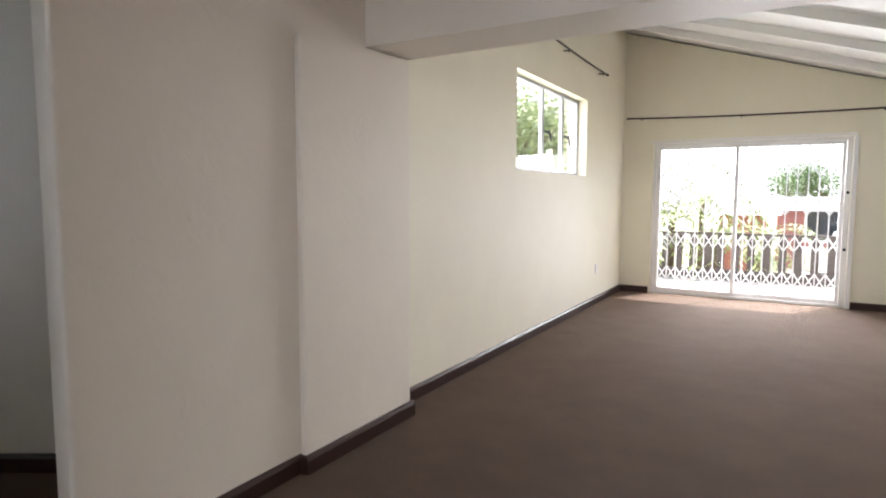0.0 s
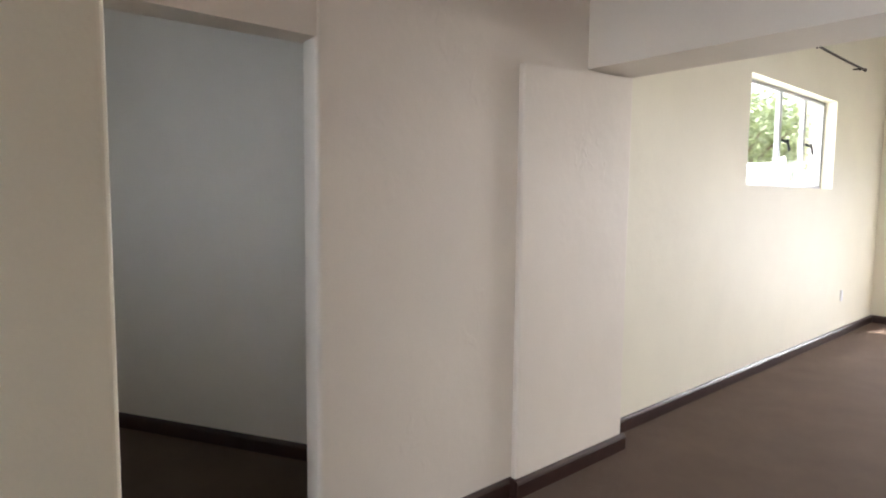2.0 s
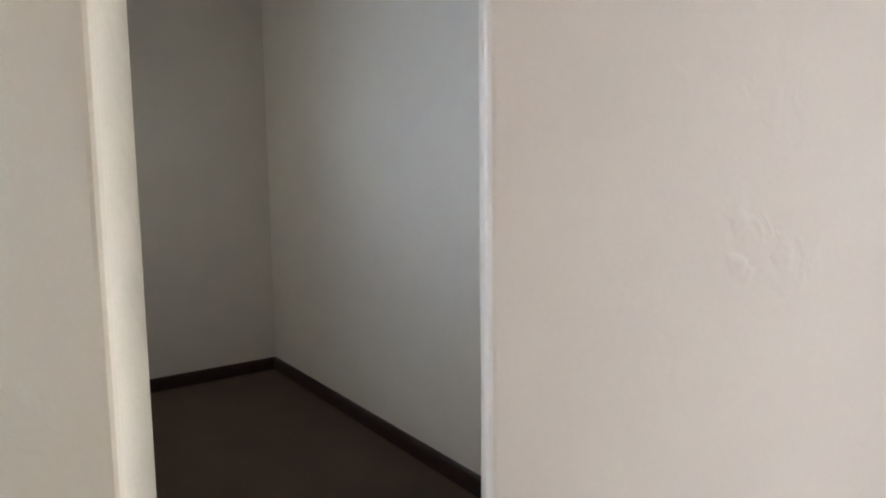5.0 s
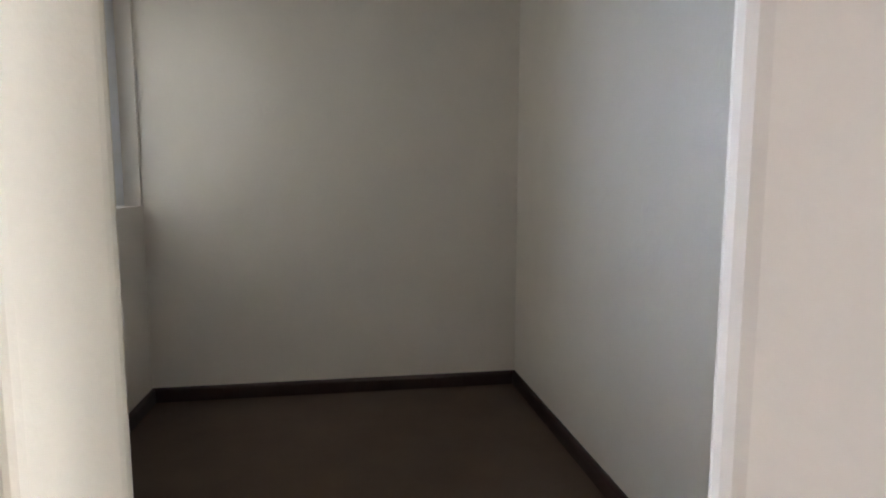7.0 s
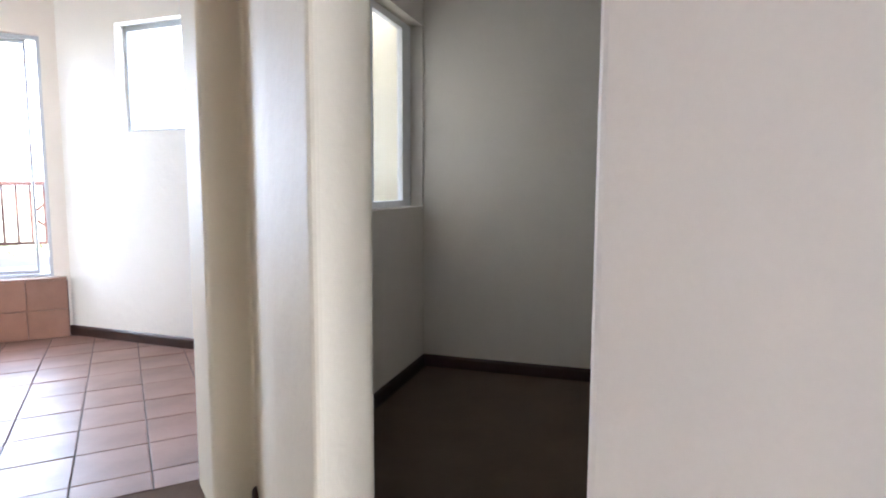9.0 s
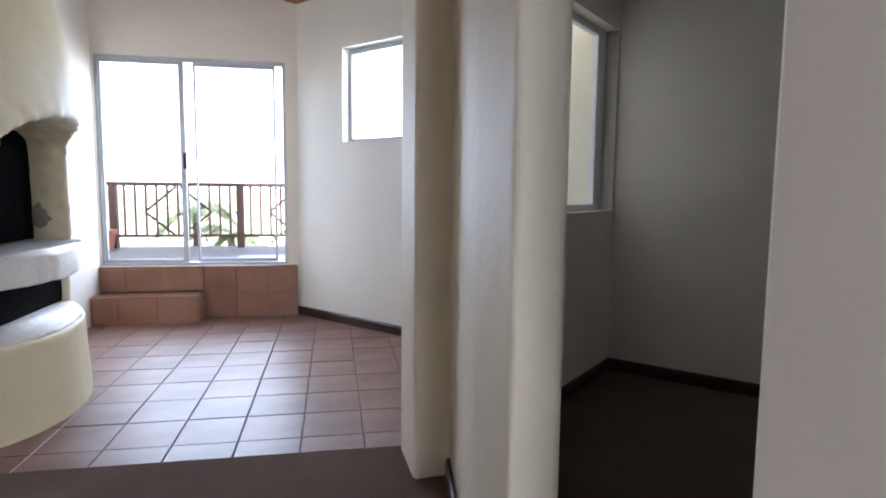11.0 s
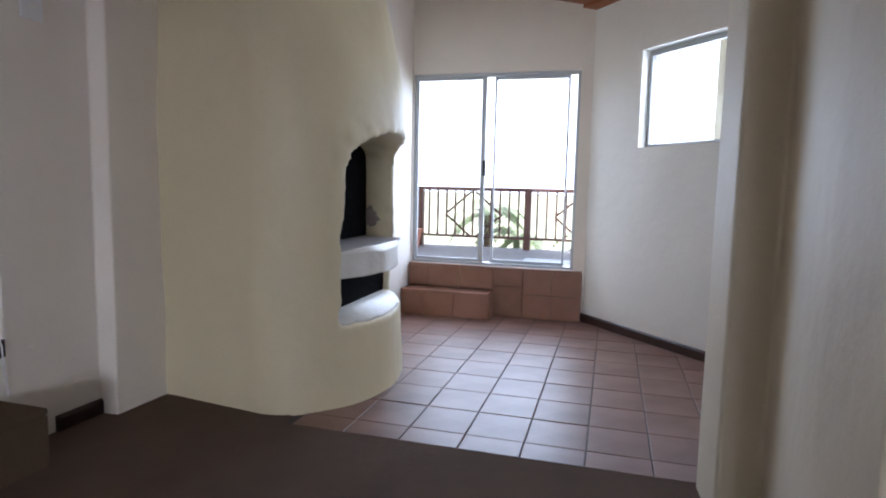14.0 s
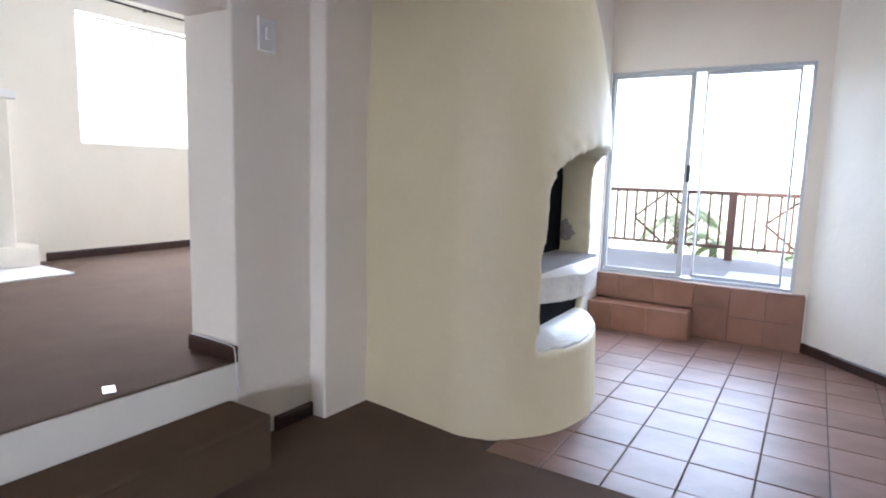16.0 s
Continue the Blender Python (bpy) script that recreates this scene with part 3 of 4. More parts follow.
# lounge window (frame: x along a, y along b)
d = tagged(new("window_4"), "large sunlit lounge window in a white frame", "window", "", "structure")
x0, x1, z0, z1 = 2.952, 4.848, 1.782, 3.188
bars("window_frame", [(x0, x0 + 0.035, 8.0, 8.04, z0, z1), (x1 - 0.035, x1, 8.0, 8.04, z0, z1), (x0 + 0.035, x1 - 0.035, 8.0, 8.04, z0, z0 + 0.035), (x0 + 0.035, x1 - 0.035, 8.0, 8.04, z1 - 0.035, z1), (3.88, 3.92, 8.0, 8.04, z0 + 0.035, z1 - 0.035)], WHITE, d, LNG)
pane(d, x0 + 0.035, 3.88, 8.02, z0 + 0.035, z1 - 0.035, LNG)
pane(d, 3.92, x1 - 0.035, 8.02, z0 + 0.035, z1 - 0.035, LNG)


# curtain rods
def curtain_rod(p, q, m, label, brackets):
    t = thing("curtain_rod", label, "curtain rod", "curtain rods")
    p, q = Vector(p), Vector(q)
    bm = bmesh.new()
    segs = 10
    d = (q - p).normalized()
    side = d.orthogonal().normalized()
    up = d.cross(side)
    rings = []
    for i in range(segs + 1):
        f = i / segs
        c = p.lerp(q, f) + Vector((0, 0, -0.08 * f * (1 - f)))
        rings.append([bm.verts.new(c + (side * math.cos(k * math.pi / 4) + up * math.sin(k * math.pi / 4)) * 0.011) for k in range(8)])
    for r0, r1 in zip(rings, rings[1:]):
        for k in range(8):
            bm.faces.new((r0[k], r0[(k + 1) % 8], r1[(k + 1) % 8], r1[k]))
    bm.faces.new(rings[0][::-1])
    bm.faces.new(rings[-1])
    bmesh.ops.transform(bm, matrix=m, verts=bm.verts)
    part("pole", bm, IRON, t)
    for e in (p, q):
        bm = bmesh.new()
        bmesh.ops.create_uvsphere(bm, u_segments=10, v_segments=6, radius=0.018, matrix=m @ Matrix.Translation(e))
        part("finial", bm, IRON, t)
    for f, wall in brackets:
        c = p.lerp(q, f) + Vector((0, 0, -0.018 * 4 * f * (1 - f)))
        bm = bmesh.new()
        add_rod(bm, c + Vector((0, 0, -0.012)), c + Vector(wall) + Vector((0, 0, -0.012)), 0.007)
        add_rod(bm, c + Vector((0, 0, -0.03)), c + Vector((0, 0, 0.0)), 0.008)
        bmesh.ops.transform(bm, matrix=m, verts=bm.verts)
        part("bracket", bm, IRON, t)
    return t


curtain_rod((-0.03, 6.51, 2.87), (-0.03, 3.6, 2.92), LIV, "dark bronze curtain rod above the side window", ((0.06, (-0.06, 0, 0)), (0.5, (-0.06, 0, 0)), (0.94, (-0.06, 0, 0))))
curtain_rod((-0.02, NY - 0.065, 2.455), (3.1, NY - 0.065, 2.40), LIV, "dark bronze curtain rod above the garden door", ((0.06, (0, 0.065, 0)), (0.46, (0, 0.065, 0)), (0.94, (0, 0.065, 0))))
curtain_rod((2.75, 7.83, 3.385), (5.05, 7.83, 3.36), LNG, "dark bronze curtain rod above the lounge window", ((0.06, (0, 0.06, 0)), (0.42, (0, 0.06, 0)), (0.94, (0, 0.06, 0))))

# socket and switch
t = thing("wall_socket", "white plastic wall socket low on the living room wall", "socket")
part("plate", liv(box(-0.089, -0.079, 6.40, 6.47, 0.39, 0.51, 0.003)), WHITE, t)
part("rocker", liv(box(-0.079, -0.075, 6.42, 6.445, 0.46, 0.485, 0.001)), WHITE, t)
t = thing("light_switch", "white light switch plate on the wall beside the step", "light switch")
part("plate", box(1.745, 1.865, -3.596, -3.580, 2.205, 2.385, 0.004, LNG @ Matrix.Diagonal((1, -1, 1, 1))), WHITE, t)
part("rocker", box(1.79, 1.82, -3.580, -3.574, 2.27, 2.33, 0.002, LNG @ Matrix.Diagonal((1, -1, 1, 1))), WHITE, t)

# steps under the sliding door, clad in terracotta
core = structure("step_block", wing_box(5.785, 5.829, 0.95, 2.90, -0.1, 0.515), CLAY_GROUT, "tiled plinth and step below the sliding door", category="steps")
lower = structure("step_lower", wing_box(5.525, 5.785, 1.905, 2.90, -0.1, 0.258), CLAY_GROUT, "low tiled step in front of the plinth", category="steps")


def slab(name, parent, a0, a1, b0, b1, z0, z1, mat=None):
    return part(name, wing_box(a0, a1, b0, b1, z0, z1, 0.002), mat or RISER, parent)


slab("tile", core, 5.768, 5.785, 0.955, 1.262, 0.0, 0.255)
slab("tile", core, 5.768, 5.785, 1.266, 1.572, 0.0, 0.255)
slab("tile", core, 5.768, 5.785, 0.955, 1.262, 0.259, 0.519)
slab("tile", core, 5.768, 5.785, 1.266, 1.572, 0.259, 0.519)
slab("tile", core, 5.776, 5.785, 1.582, 1.90, 0.0, 0.335)
slab("tile", core, 5.776, 5.785, 1.582, 1.90, 0.339, 0.519)
for q0, q1 in ((1.908, 2.290), (2.294, 2.648), (2.652, 2.895)):
    slab("tile", core, 5.765, 5.785, q0, q1, 0.296, 0.519)
    slab("tile", lower, 5.510, 5.525, q0, q1, 0.0, 0.258)
    slab("tile", lower, 5.503, 5.764, q0, q1, 0.260, 0.279)
for q0, q1 in ((0.955, 1.262), (1.266, 1.572), (1.576, 1.90), (1.908, 2.290), (2.294, 2.648), (2.652, 2.895)):
    slab("tile", core, 5.760, 5.857, q0, q1, 0.521, 0.543)
slab("tile", lower, 5.512, 5.764, 1.893, 1.905, 0.0, 0.258)

# carpeted step up to the lounge
st = thing("carpeted_step", "brown carpeted step up to the raised lounge", "step")
part("tread", wing_box(-1.35, 1.53, 3.262, 3.598, 0.255, 0.295, 0.015), STEP_CARPET, st)
part("riser", wing_box(-1.34, 1.525, 3.268, 3.597, 0.0, 0.254), STEP_CARPET, st)

# thin white lead lying along the skirting beside the step
lead = thing("cable", "thin white cable lying along the skirting", "cable")
cu = bpy.data.curves.new("cable", "CURVE")
cu.dimensions, cu.bevel_depth = "3D", 0.004
run = [(1.562, 3.98, 0.598), (1.556, 3.80, 0.600), (1.553, 3.64, 0.596), (1.551, 3.585, 0.590), (1.553, 3.578, 0.555), (1.562, 3.582, 0.46), (1.575, 3.586, 0.36), (1.588, 3.589, 0.302)]
sp = cu.splines.new("POLY")
sp.points.add(len(run) - 1)
for k, (a, b, z) in enumerate(run):
    sp.points[k].co = (*P(a, b), z, 1)
holder = bpy.data.objects.new("holder", cu)
scene.collection.objects.link(holder)
lead_mesh = bpy.data.meshes.new_from_object(holder.evaluated_get(bpy.context.evaluated_depsgraph_get()))
bpy.data.objects.remove(holder)
lead_mesh.materials.clear()
lead_mesh.materials.append(WHITE)
wire = new("wire", lead_mesh)
wire.parent = lead

# small paper on the lounge edge
t = thing("paper_scrap", "small white folded paper lying on the carpet edge", "paper")
m = WING @ Matrix.Translation((3.72, 0.94, 0.503)) @ pose(0, 0, 0, 0, 0, 25)
part("sheet", box(-0.05, 0.05, -0.028, 0.028, 0.0, 0.004, 0.001, m), WHITE, t)

# ---- rounded plaster fireplace ----
fire = thing("fireplace", "rounded hand-plastered cream fireplace with an arched firebox", "fireplace")


def fire_outline(z, n=22):
    """Plan outline (a, b) of the plaster body at height z."""
    s = max(0.0, z - 1.85)
    bw = 2.12 + 0.17 * s * s + 0.02 * math.sin(z * 3.1)
    af = 2.43 + 0.02 * s + 0.012 * math.sin(z * 2.3 + 1)
    pts = [(af + 0.10, 3.50), (af + 0.05, 3.1)]
    for i in range(n + 1):
        q = math.pi / 2 * i / n
        pts.append((af + 0.72 - 0.72 * math.cos(q), bw + 0.60 - 0.60 * math.sin(q)))
    for i in range(1, 13):
        q = math.pi / 2 * i / 12
        pts.append((af + 0.72 + 1.05 * math.sin(q) * (1 - 0.1 * s), bw + 0.78 - 0.78 * math.cos(q)))
    pts.append((af + 1.77 - 0.1 * s, 3.50))
    return pts


bm = bmesh.new()
levels = [-0.05, 0.04, 0.3, 0.6, 0.9, 1.2, 1.5, 1.8, 1.95, 2.1, 2.25, 2.4, 2.6, 2.8, 3.0, 3.3, 3.6, 4.2, 4.9]
rings = []
for z in levels:
    rings.append([bm.verts.new((*P(a + 0.008 * noise.noise((a * 3, b * 3, z * 2)), b + 0.010 * noise.noise((a * 3, b * 3, z * 2 + 9))), z)) for a, b in fire_outline(min(z, 3.4))])
k = len(rings[0])
for r0, r1 in zip(rings, rings[1:]):
    for i in range(k):
        bm.faces.new((r0[i], r0[(i + 1) % k], r1[(i + 1) % k], r1[i]))
bm.faces.new(rings[0][::-1])
bm.faces.new(rings[-1])
body = mesh_object("body", bm, BRAAI, None, False)


def arch(a0, a1, z0, zs, za, n=18):
    pts = [(a0, z0), (a1, z0)]
    for i in range(n + 1):
        q = math.pi * i / n
        pts.append(((a0 + a1) / 2 + (a1 - a0) / 2 * math.cos(q), zs + (za - zs) * math.sin(q) ** (0.35 if q < math.pi / 2 else 0.8)))
    return pts


def cutter(pts, b0, b1):
    c = bmesh.new()
    lo = [c.verts.new((*P(a, b0), z)) for a, z in pts]
    hi = [c.verts.new((*P(a, b1), z)) for a, z in pts]
    m = len(pts)
    c.faces.new(lo[::-1])
    c.faces.new(hi)
    for i in range(m):
        c.faces.new((lo[i], lo[(i + 1) % m], hi[(i + 1) % m], hi[i]))
    return mesh_object("cutter", c, BRAAI)


cut = cutter(arch(2.695, 3.97, 0.52, 1.46, 1.765), 1.8, 2.72)
md = body.modifiers.new("opening", "BOOLEAN")
md.operation, md.solver, md.object = "DIFFERENCE", "EXACT", cut
rm = body.modifiers.new("plaster_skin", "REMESH")
rm.mode, rm.voxel_size = "VOXEL", 0.022
sm = body.modifiers.new("soft_edges", "SMOOTH")
sm.factor, sm.iterations = 0.5, 3
dg = bpy.context.evaluated_depsgraph_get()
made = bpy.data.meshes.new_from_object(body.evaluated_get(dg))
made.name = "body"
WING_INV = WING.inverted()
for w in made.vertices:
    q = WING_INV @ w.co
    near = max(0.0, 1.0 - max(abs(q.y - 3.32) - 0.62, abs(q.z - 1.14) - 0.58, 0.0) / 0.12) if q.x < 2.68 else 0.0
    wob = Vector((noise.noise(w.co * 2.6), noise.noise(w.co * 2.6 + Vector((7, 1, 3))), 0.4 * noise.noise(w.co * 2.6 + Vector((2, 8, 5))))) * 0.014
    rag = Vector((noise.noise(w.co * 13), noise.noise(w.co * 13 + Vector((4, 4, 1))), noise.noise(w.co * 13 + Vector((9, 2, 6))))) * (0.001 + 0.010 * near)
    w.co += wob + rag
for p in made.polygons:
    p.use_smooth = True
body.modifiers.clear()
old = body.data
body.data = made
bpy.data.meshes.remove(old)
bpy.data.objects.remove(cut)
body.parent = fire

# shelf across the opening, soot linings, black panel in the low recess
lip = [(a + 0.03 * (3.25 - a), b + 0.03) for a, b in fire_outline(0.9, 34) if 2.60 < a < 4.02 and b < 2.66]
poly = [P(*q) for q in lip] + [P(4.0, 2.70), P(2.63, 2.70)]
shelf_bm = prism(poly, 0.815, 0.974)
bmesh.ops.bevel(shelf_bm, geom=[e for e in shelf_bm.edges if abs(e.verts[0].co.z - e.verts[1].co.z) < 0.001], offset=0.022, segments=3, affect="EDGES", profile=0.5)
for w in shelf_bm.verts:
    w.co += Vector((noise.noise(w.co * 11), noise.noise(w.co * 11 + Vector((5, 5, 5))), 0.8 * noise.noise(w.co * 9 + Vector((1, 7, 2))))) * 0.012
part("shelf", shelf_bm, LIME, fire, "thick rounded grey-white plaster shelf", True)
ledge = [(a + 0.02 * (3.25 - a), b + 0.012) for a, b in fire_outline(0.5, 34) if 2.62 < a < 4.0 and b < 2.66]
ledge_bm = prism([P(*q) for q in ledge] + [P(3.99, 2.70), P(2.66, 2.70)], 0.45, 0.535)
bmesh.ops.bevel(ledge_bm, geom=[e for e in ledge_bm.edges if abs(e.verts[0].co.z - e.verts[1].co.z) < 0.001], offset=0.02, segments=3, affect="EDGES", profile=0.5)
for w in ledge_bm.verts:
    w.co += Vector((noise.noise(w.co * 12), noise.noise(w.co * 12 + Vector((5, 5, 5))), noise.noise(w.co * 10 + Vector((1, 7, 2))))) * 0.014
part("ledge", ledge_bm, LIME, fire, "uneven glossy limewashed ledge", True)
part("fire_brick", wing_box(2.86, 3.10, 2.50, 2.645, 0.983, 1.095, 0.012), SMOKED, fire, "ash-grey brick left in the firebox")
part("ash_bed", prism(abrect(2.80, 3.93, 2.34, 2.66), 0.968, 0.984), SMOKED, fire, "ash-grey shelf top")
part("firebox_back", wing_box(2.66, 3.99, 2.66, 2.74, 0.99, 1.9), SOOT_BLACK, fire, "soot-blackened firebox back")
part("firebox_side", wing_box(2.672, 2.69, 2.45, 2.66, 0.99, 1.50), SOOT_BLACK, fire, "soot-blackened side")
# near-black panel brought forward so the low recess reads black
part("wood_store_back", wing_box(2.66, 3.99, 2.50, 2.74, 0.50, 0.84), SOOT_BLACK, fire, "near-black panel in the recess under the shelf")
bm = bmesh.new()
bmesh.ops.create_icosphere(bm, subdivisions=3, radius=1.0)
for w in bm.verts:
    w.co *= 1 + 0.6 * noise.noise(w.co * 2.2)
bmesh.ops.transform(bm, matrix=WING @ Matrix.Translation((2.63, 3.97, 1.15)) @ Matrix.Diagonal((0.085, 0.008, 0.075, 1)), verts=bm.verts)
part("soot_patch", bm, STAIN, fire, "smoky stain of flaking plaster", True)

# ---- lounge fireplace with mantel and hearth ----
lf = thing("lounge_fireplace", "white plastered fireplace with mantel shelf and low hearth", "fireplace")
part("chimney_breast", prism(abrect(0.9, 2.15, 7.60, 7.888), 0.50, 2.15, 0.012), LOUNGE_PLASTER, lf)
part("mantel", wing_box(0.85, 2.20, 7.54, 7.888, 2.152, 2.23, 0.008), WHITE, lf, "white mantel shelf")
part("plinth", wing_box(0.88, 2.33, 7.56, 7.888, 0.50, 0.72, 0.01), LOUNGE_PLASTER, lf)
part("hearth", wing_box(0.6, 2.34, 6.90, 7.55, 0.50, 0.515, 0.004), WHITE, lf, "cream hearth slab")


# ---- outside ----
GZ = -1.0
ground = structure("ground", prism(rect(-900, 900, -900, 900), GZ - 0.5, GZ), GRASS, "sunlit grass around the house", category="lawn")
HAZE = bpy.data.materials.new("bright_hazy_sky")
HAZE.use_nodes = True
hn = HAZE.node_tree.nodes
hn.remove(hn["Principled BSDF"])
em = hn.new("ShaderNodeEmission")
em.inputs["Color"].default_value, em.inputs["Strength"].default_value = (0.97, 0.985, 1.0, 1), 1.3
HAZE.node_tree.links.new(em.outputs[0], hn["Material Output"].inputs["Surface"])
bm = bmesh.new()
ring = 48
lo = [bm.verts.new((400 * math.cos(2 * math.pi * i / ring), 400 * math.sin(2 * math.pi * i / ring), GZ - 0.2)) for i in range(ring)]
hi = [bm.verts.new((w.co.x, w.co.y, 330)) for w in lo]
for i in range(ring):
    bm.faces.new((lo[i], hi[i], hi[(i + 1) % ring], lo[(i + 1) % ring]))
structure("backdrop", bm, HAZE, "bright hazy overexposed sky", category="sky")


def leaf_quad(bm, c, d, up, length, width):
    d = d.normalized()
    s = d.cross(up)
    s = s.normalized() if s.length > 1e-4 else Vector((1, 0, 0))
    pts = [c, c + d * length * 0.45 + s * width, c + d * length, c + d * length * 0.45 - s * width]
    bm.faces.new([bm.verts.new(p) for p in pts])


def tree(x, y, h, r, seed, label, leaves=2600, mat=None, z=GZ, size=1.0):
    rnd = random.Random(seed)
    t = thing("tree", label, "tree", "garden trees", (x, y, z))
    bm = bmesh.new()
    add_rod(bm, (0, 0, 0), (0.1, 0.05, h * 0.5), 0.16 * h / 5, 0.10 * h / 5)
    tips = []
    for i in range(11):
        q, e = rnd.uniform(0, 6.28), rnd.uniform(0.3, 1.1)
        ln = rnd.uniform(0.5, 0.95) * r
        tip = Vector((0.1 + math.cos(q) * ln * math.cos(e), 0.05 + math.sin(q) * ln * math.cos(e), h * 0.5 + ln * math.sin(e) * 0.9))
        add_rod(bm, (0.1, 0.05, h * rnd.uniform(0.36, 0.5)), tip, 0.05 * h / 5, 0.015 * h / 5, 6)
        tips.append((tip, rnd.uniform(0.35, 0.6) * r))
    part("trunk", bm, BARK, t, "rough grey-brown trunk with limbs")
    bm = bmesh.new()
    for i in range(leaves):
        c, rr = tips[rnd.randrange(len(tips))]
        d = Vector((rnd.gauss(0, 1), rnd.gauss(0, 1), rnd.gauss(0, 0.8)))
        p = c + d.normalized() * rr * rnd.random() ** 0.45
        leaf_quad(bm, p, Vector((rnd.uniform(-1, 1), rnd.uniform(-1, 1), rnd.uniform(-0.8, 0.4))), Vector((rnd.uniform(-0.4, 0.4), rnd.uniform(-0.4, 0.4), 1)), 0.05 * h * size * rnd.uniform(0.6, 1.2), 0.014 * h * size)
    part("crown", bm, mat or LEAF, t, "leafy uneven crown")
    return t


def palm(x, y, h, fronds, seed, label, z=GZ, mat=None, span=1.3):
    rnd = random.Random(seed)
    t = thing("palm", label, "palm plant", "garden palms", (x, y, z))
    bm = bmesh.new()
    add_rod(bm, (0, 0, 0), (0, 0, h), 0.09, 0.06, 9)
    part("trunk", bm, BARK, t)
    for i in range(fronds):
        bm = bmesh.new()
        q = 6.28 * i / fronds + rnd.uniform(-0.3, 0.3)
        lift = rnd.uniform(0.25, 1.25)
        prev = Vector((0, 0, h))
        ln = span * rnd.uniform(0.8, 1.15)
        for k in range(12):
            f = (k + 1) / 12
            p = Vector((math.cos(q) * ln * f, math.sin(q) * ln * f, h + ln * (lift * f - 0.95 * f * f)))
            d = p - prev
            add_rod(bm, prev, p, 0.008, 0.006, 4)
            side = Vector((-math.sin(q), math.cos(q), 0))
            for sgn in (1, -1):
                leaf_quad(bm, p, d.normalized() * 0.8 + side * sgn + Vector((0, 0, -0.25)), Vector((0, 0, 1)), 0.44 * (1 - 0.55 * f), 0.030)
            prev = p
        part("frond", bm, mat or PALE_LEAF, t)
    return t


# north side: balcony, dark slatted fence, garden, neighbours
deck = structure("balcony_floor", liv(prism(rect(-1.5, 6.5, NY + 0.222, 9.9), -0.25, -0.03)), CONCRETE, "sunlit grey balcony floor", category="balcony")
fence = thing("balcony_fence", "dark timber balcony fence of wide upright slats", "fence")
part("top_rail", liv(box(-1.5, 6.5, 9.80, 9.86, 0.735, 0.775, 0.006)), DARKWOOD, fence)
part("bottom_rail", liv(box(-1.5, 6.5, 9.80, 9.86, -0.02, 0.16, 0.006)), DARKWOOD, fence)
xx = -1.4
rf = random.Random(5)
while xx < 6.4:
    m = LIV @ Matrix.Translation((xx, 9.83, 0.155)) @ pose(0, 0, 0, 0, rf.uniform(-1.5, 2.5), 0)
    part("slat", box(-0.055, 0.055, -0.012, 0.012, 0.0, 0.58, 0.004, m), DARKWOOD, fence)
    xx += 0.222
for px, py, hh, fr, sd, sp in ((0.1, 10.7, 1.9, 17, 3, 1.6), (0.8, 11.2, 1.5, 17, 4, 1.5), (-0.4, 11.4, 2.6, 15, 5, 1.7), (1.5, 12.0, 1.4, 15, 6, 1.2), (-1.2, 10.6, 2.1, 15, 8, 1.6), (0.4, 12.6, 2.4, 15, 9, 1.5)):
    q = LV(px, py)
    palm(q[0], q[1], hh, fr, sd, "bright green spiky palm beside the balcony", mat=PALE_LEAF, span=sp)
for px, py, hh, rr, sd in ((2.2, 38, 4.3, 2.4, 11), (4.2, 40, 4.7, 2.8, 12), (6.2, 38, 4.4, 2.6, 13), (8.4, 40, 4.5, 2.8, 19), (3.2, 43, 5.0, 2.6, 18)):
    q = LV(px, py)
    tree(q[0], q[1], hh, rr, sd, "broad dark green garden tree beyond the neighbour's wall", 3600, size=0.75)


def house(x, y, w, dp, h, label, wall_mat, gap):
    """House in the living room's frame with walls, pitched roof, door and windows."""
    t = thing("house", label, "house", "", (0, 0, 0))
    part("wall", liv(box(x, x + w, y, y + dp, GZ, GZ + h)), wall_mat, t)
    bm = bmesh.new()
    z = GZ + h
    pts = [(x - 0.4, y - 0.4, z), (x + w + 0.4, y - 0.4, z), (x + w + 0.4, y + dp + 0.4, z), (x - 0.4, y + dp + 0.4, z), (x - 0.4, y + dp / 2, z + 0.45), (x + w + 0.4, y + dp / 2, z + 0.45)]
    v = [bm.verts.new(q) for q in pts]
    for f in ((0, 1, 5, 4), (2, 3, 4, 5), (0, 4, 3), (1, 2, 5), (0, 3, 2, 1)):
        bm.faces.new([v[k] for k in f])
    part("roof", liv(bm), ROOF, t, "pale sheet metal roof")
    k = x + 0.8
    while k < x + w - 1.3:
        win = part("window", liv(box(k, k + 1.0, y - 0.05, y + 0.02, GZ + 0.9, GZ + 2.0)), WHITE, t, "white framed window")
        part("pane", liv(box(k + 0.08, k + 0.92, y - 0.07, y - 0.04, GZ + 0.98, GZ + 1.92)), DARKGLASS, win)
        k += gap
    return t


house(1.6, 22, 9.0, 5, 1.95, "low maroon neighbouring house with a pale roof", MAROON, 2.6)
house(0.3, 17.0, 1.1, 2.0, 1.9, "small red brick garden building with a pale roof", BRICK, 5.0)
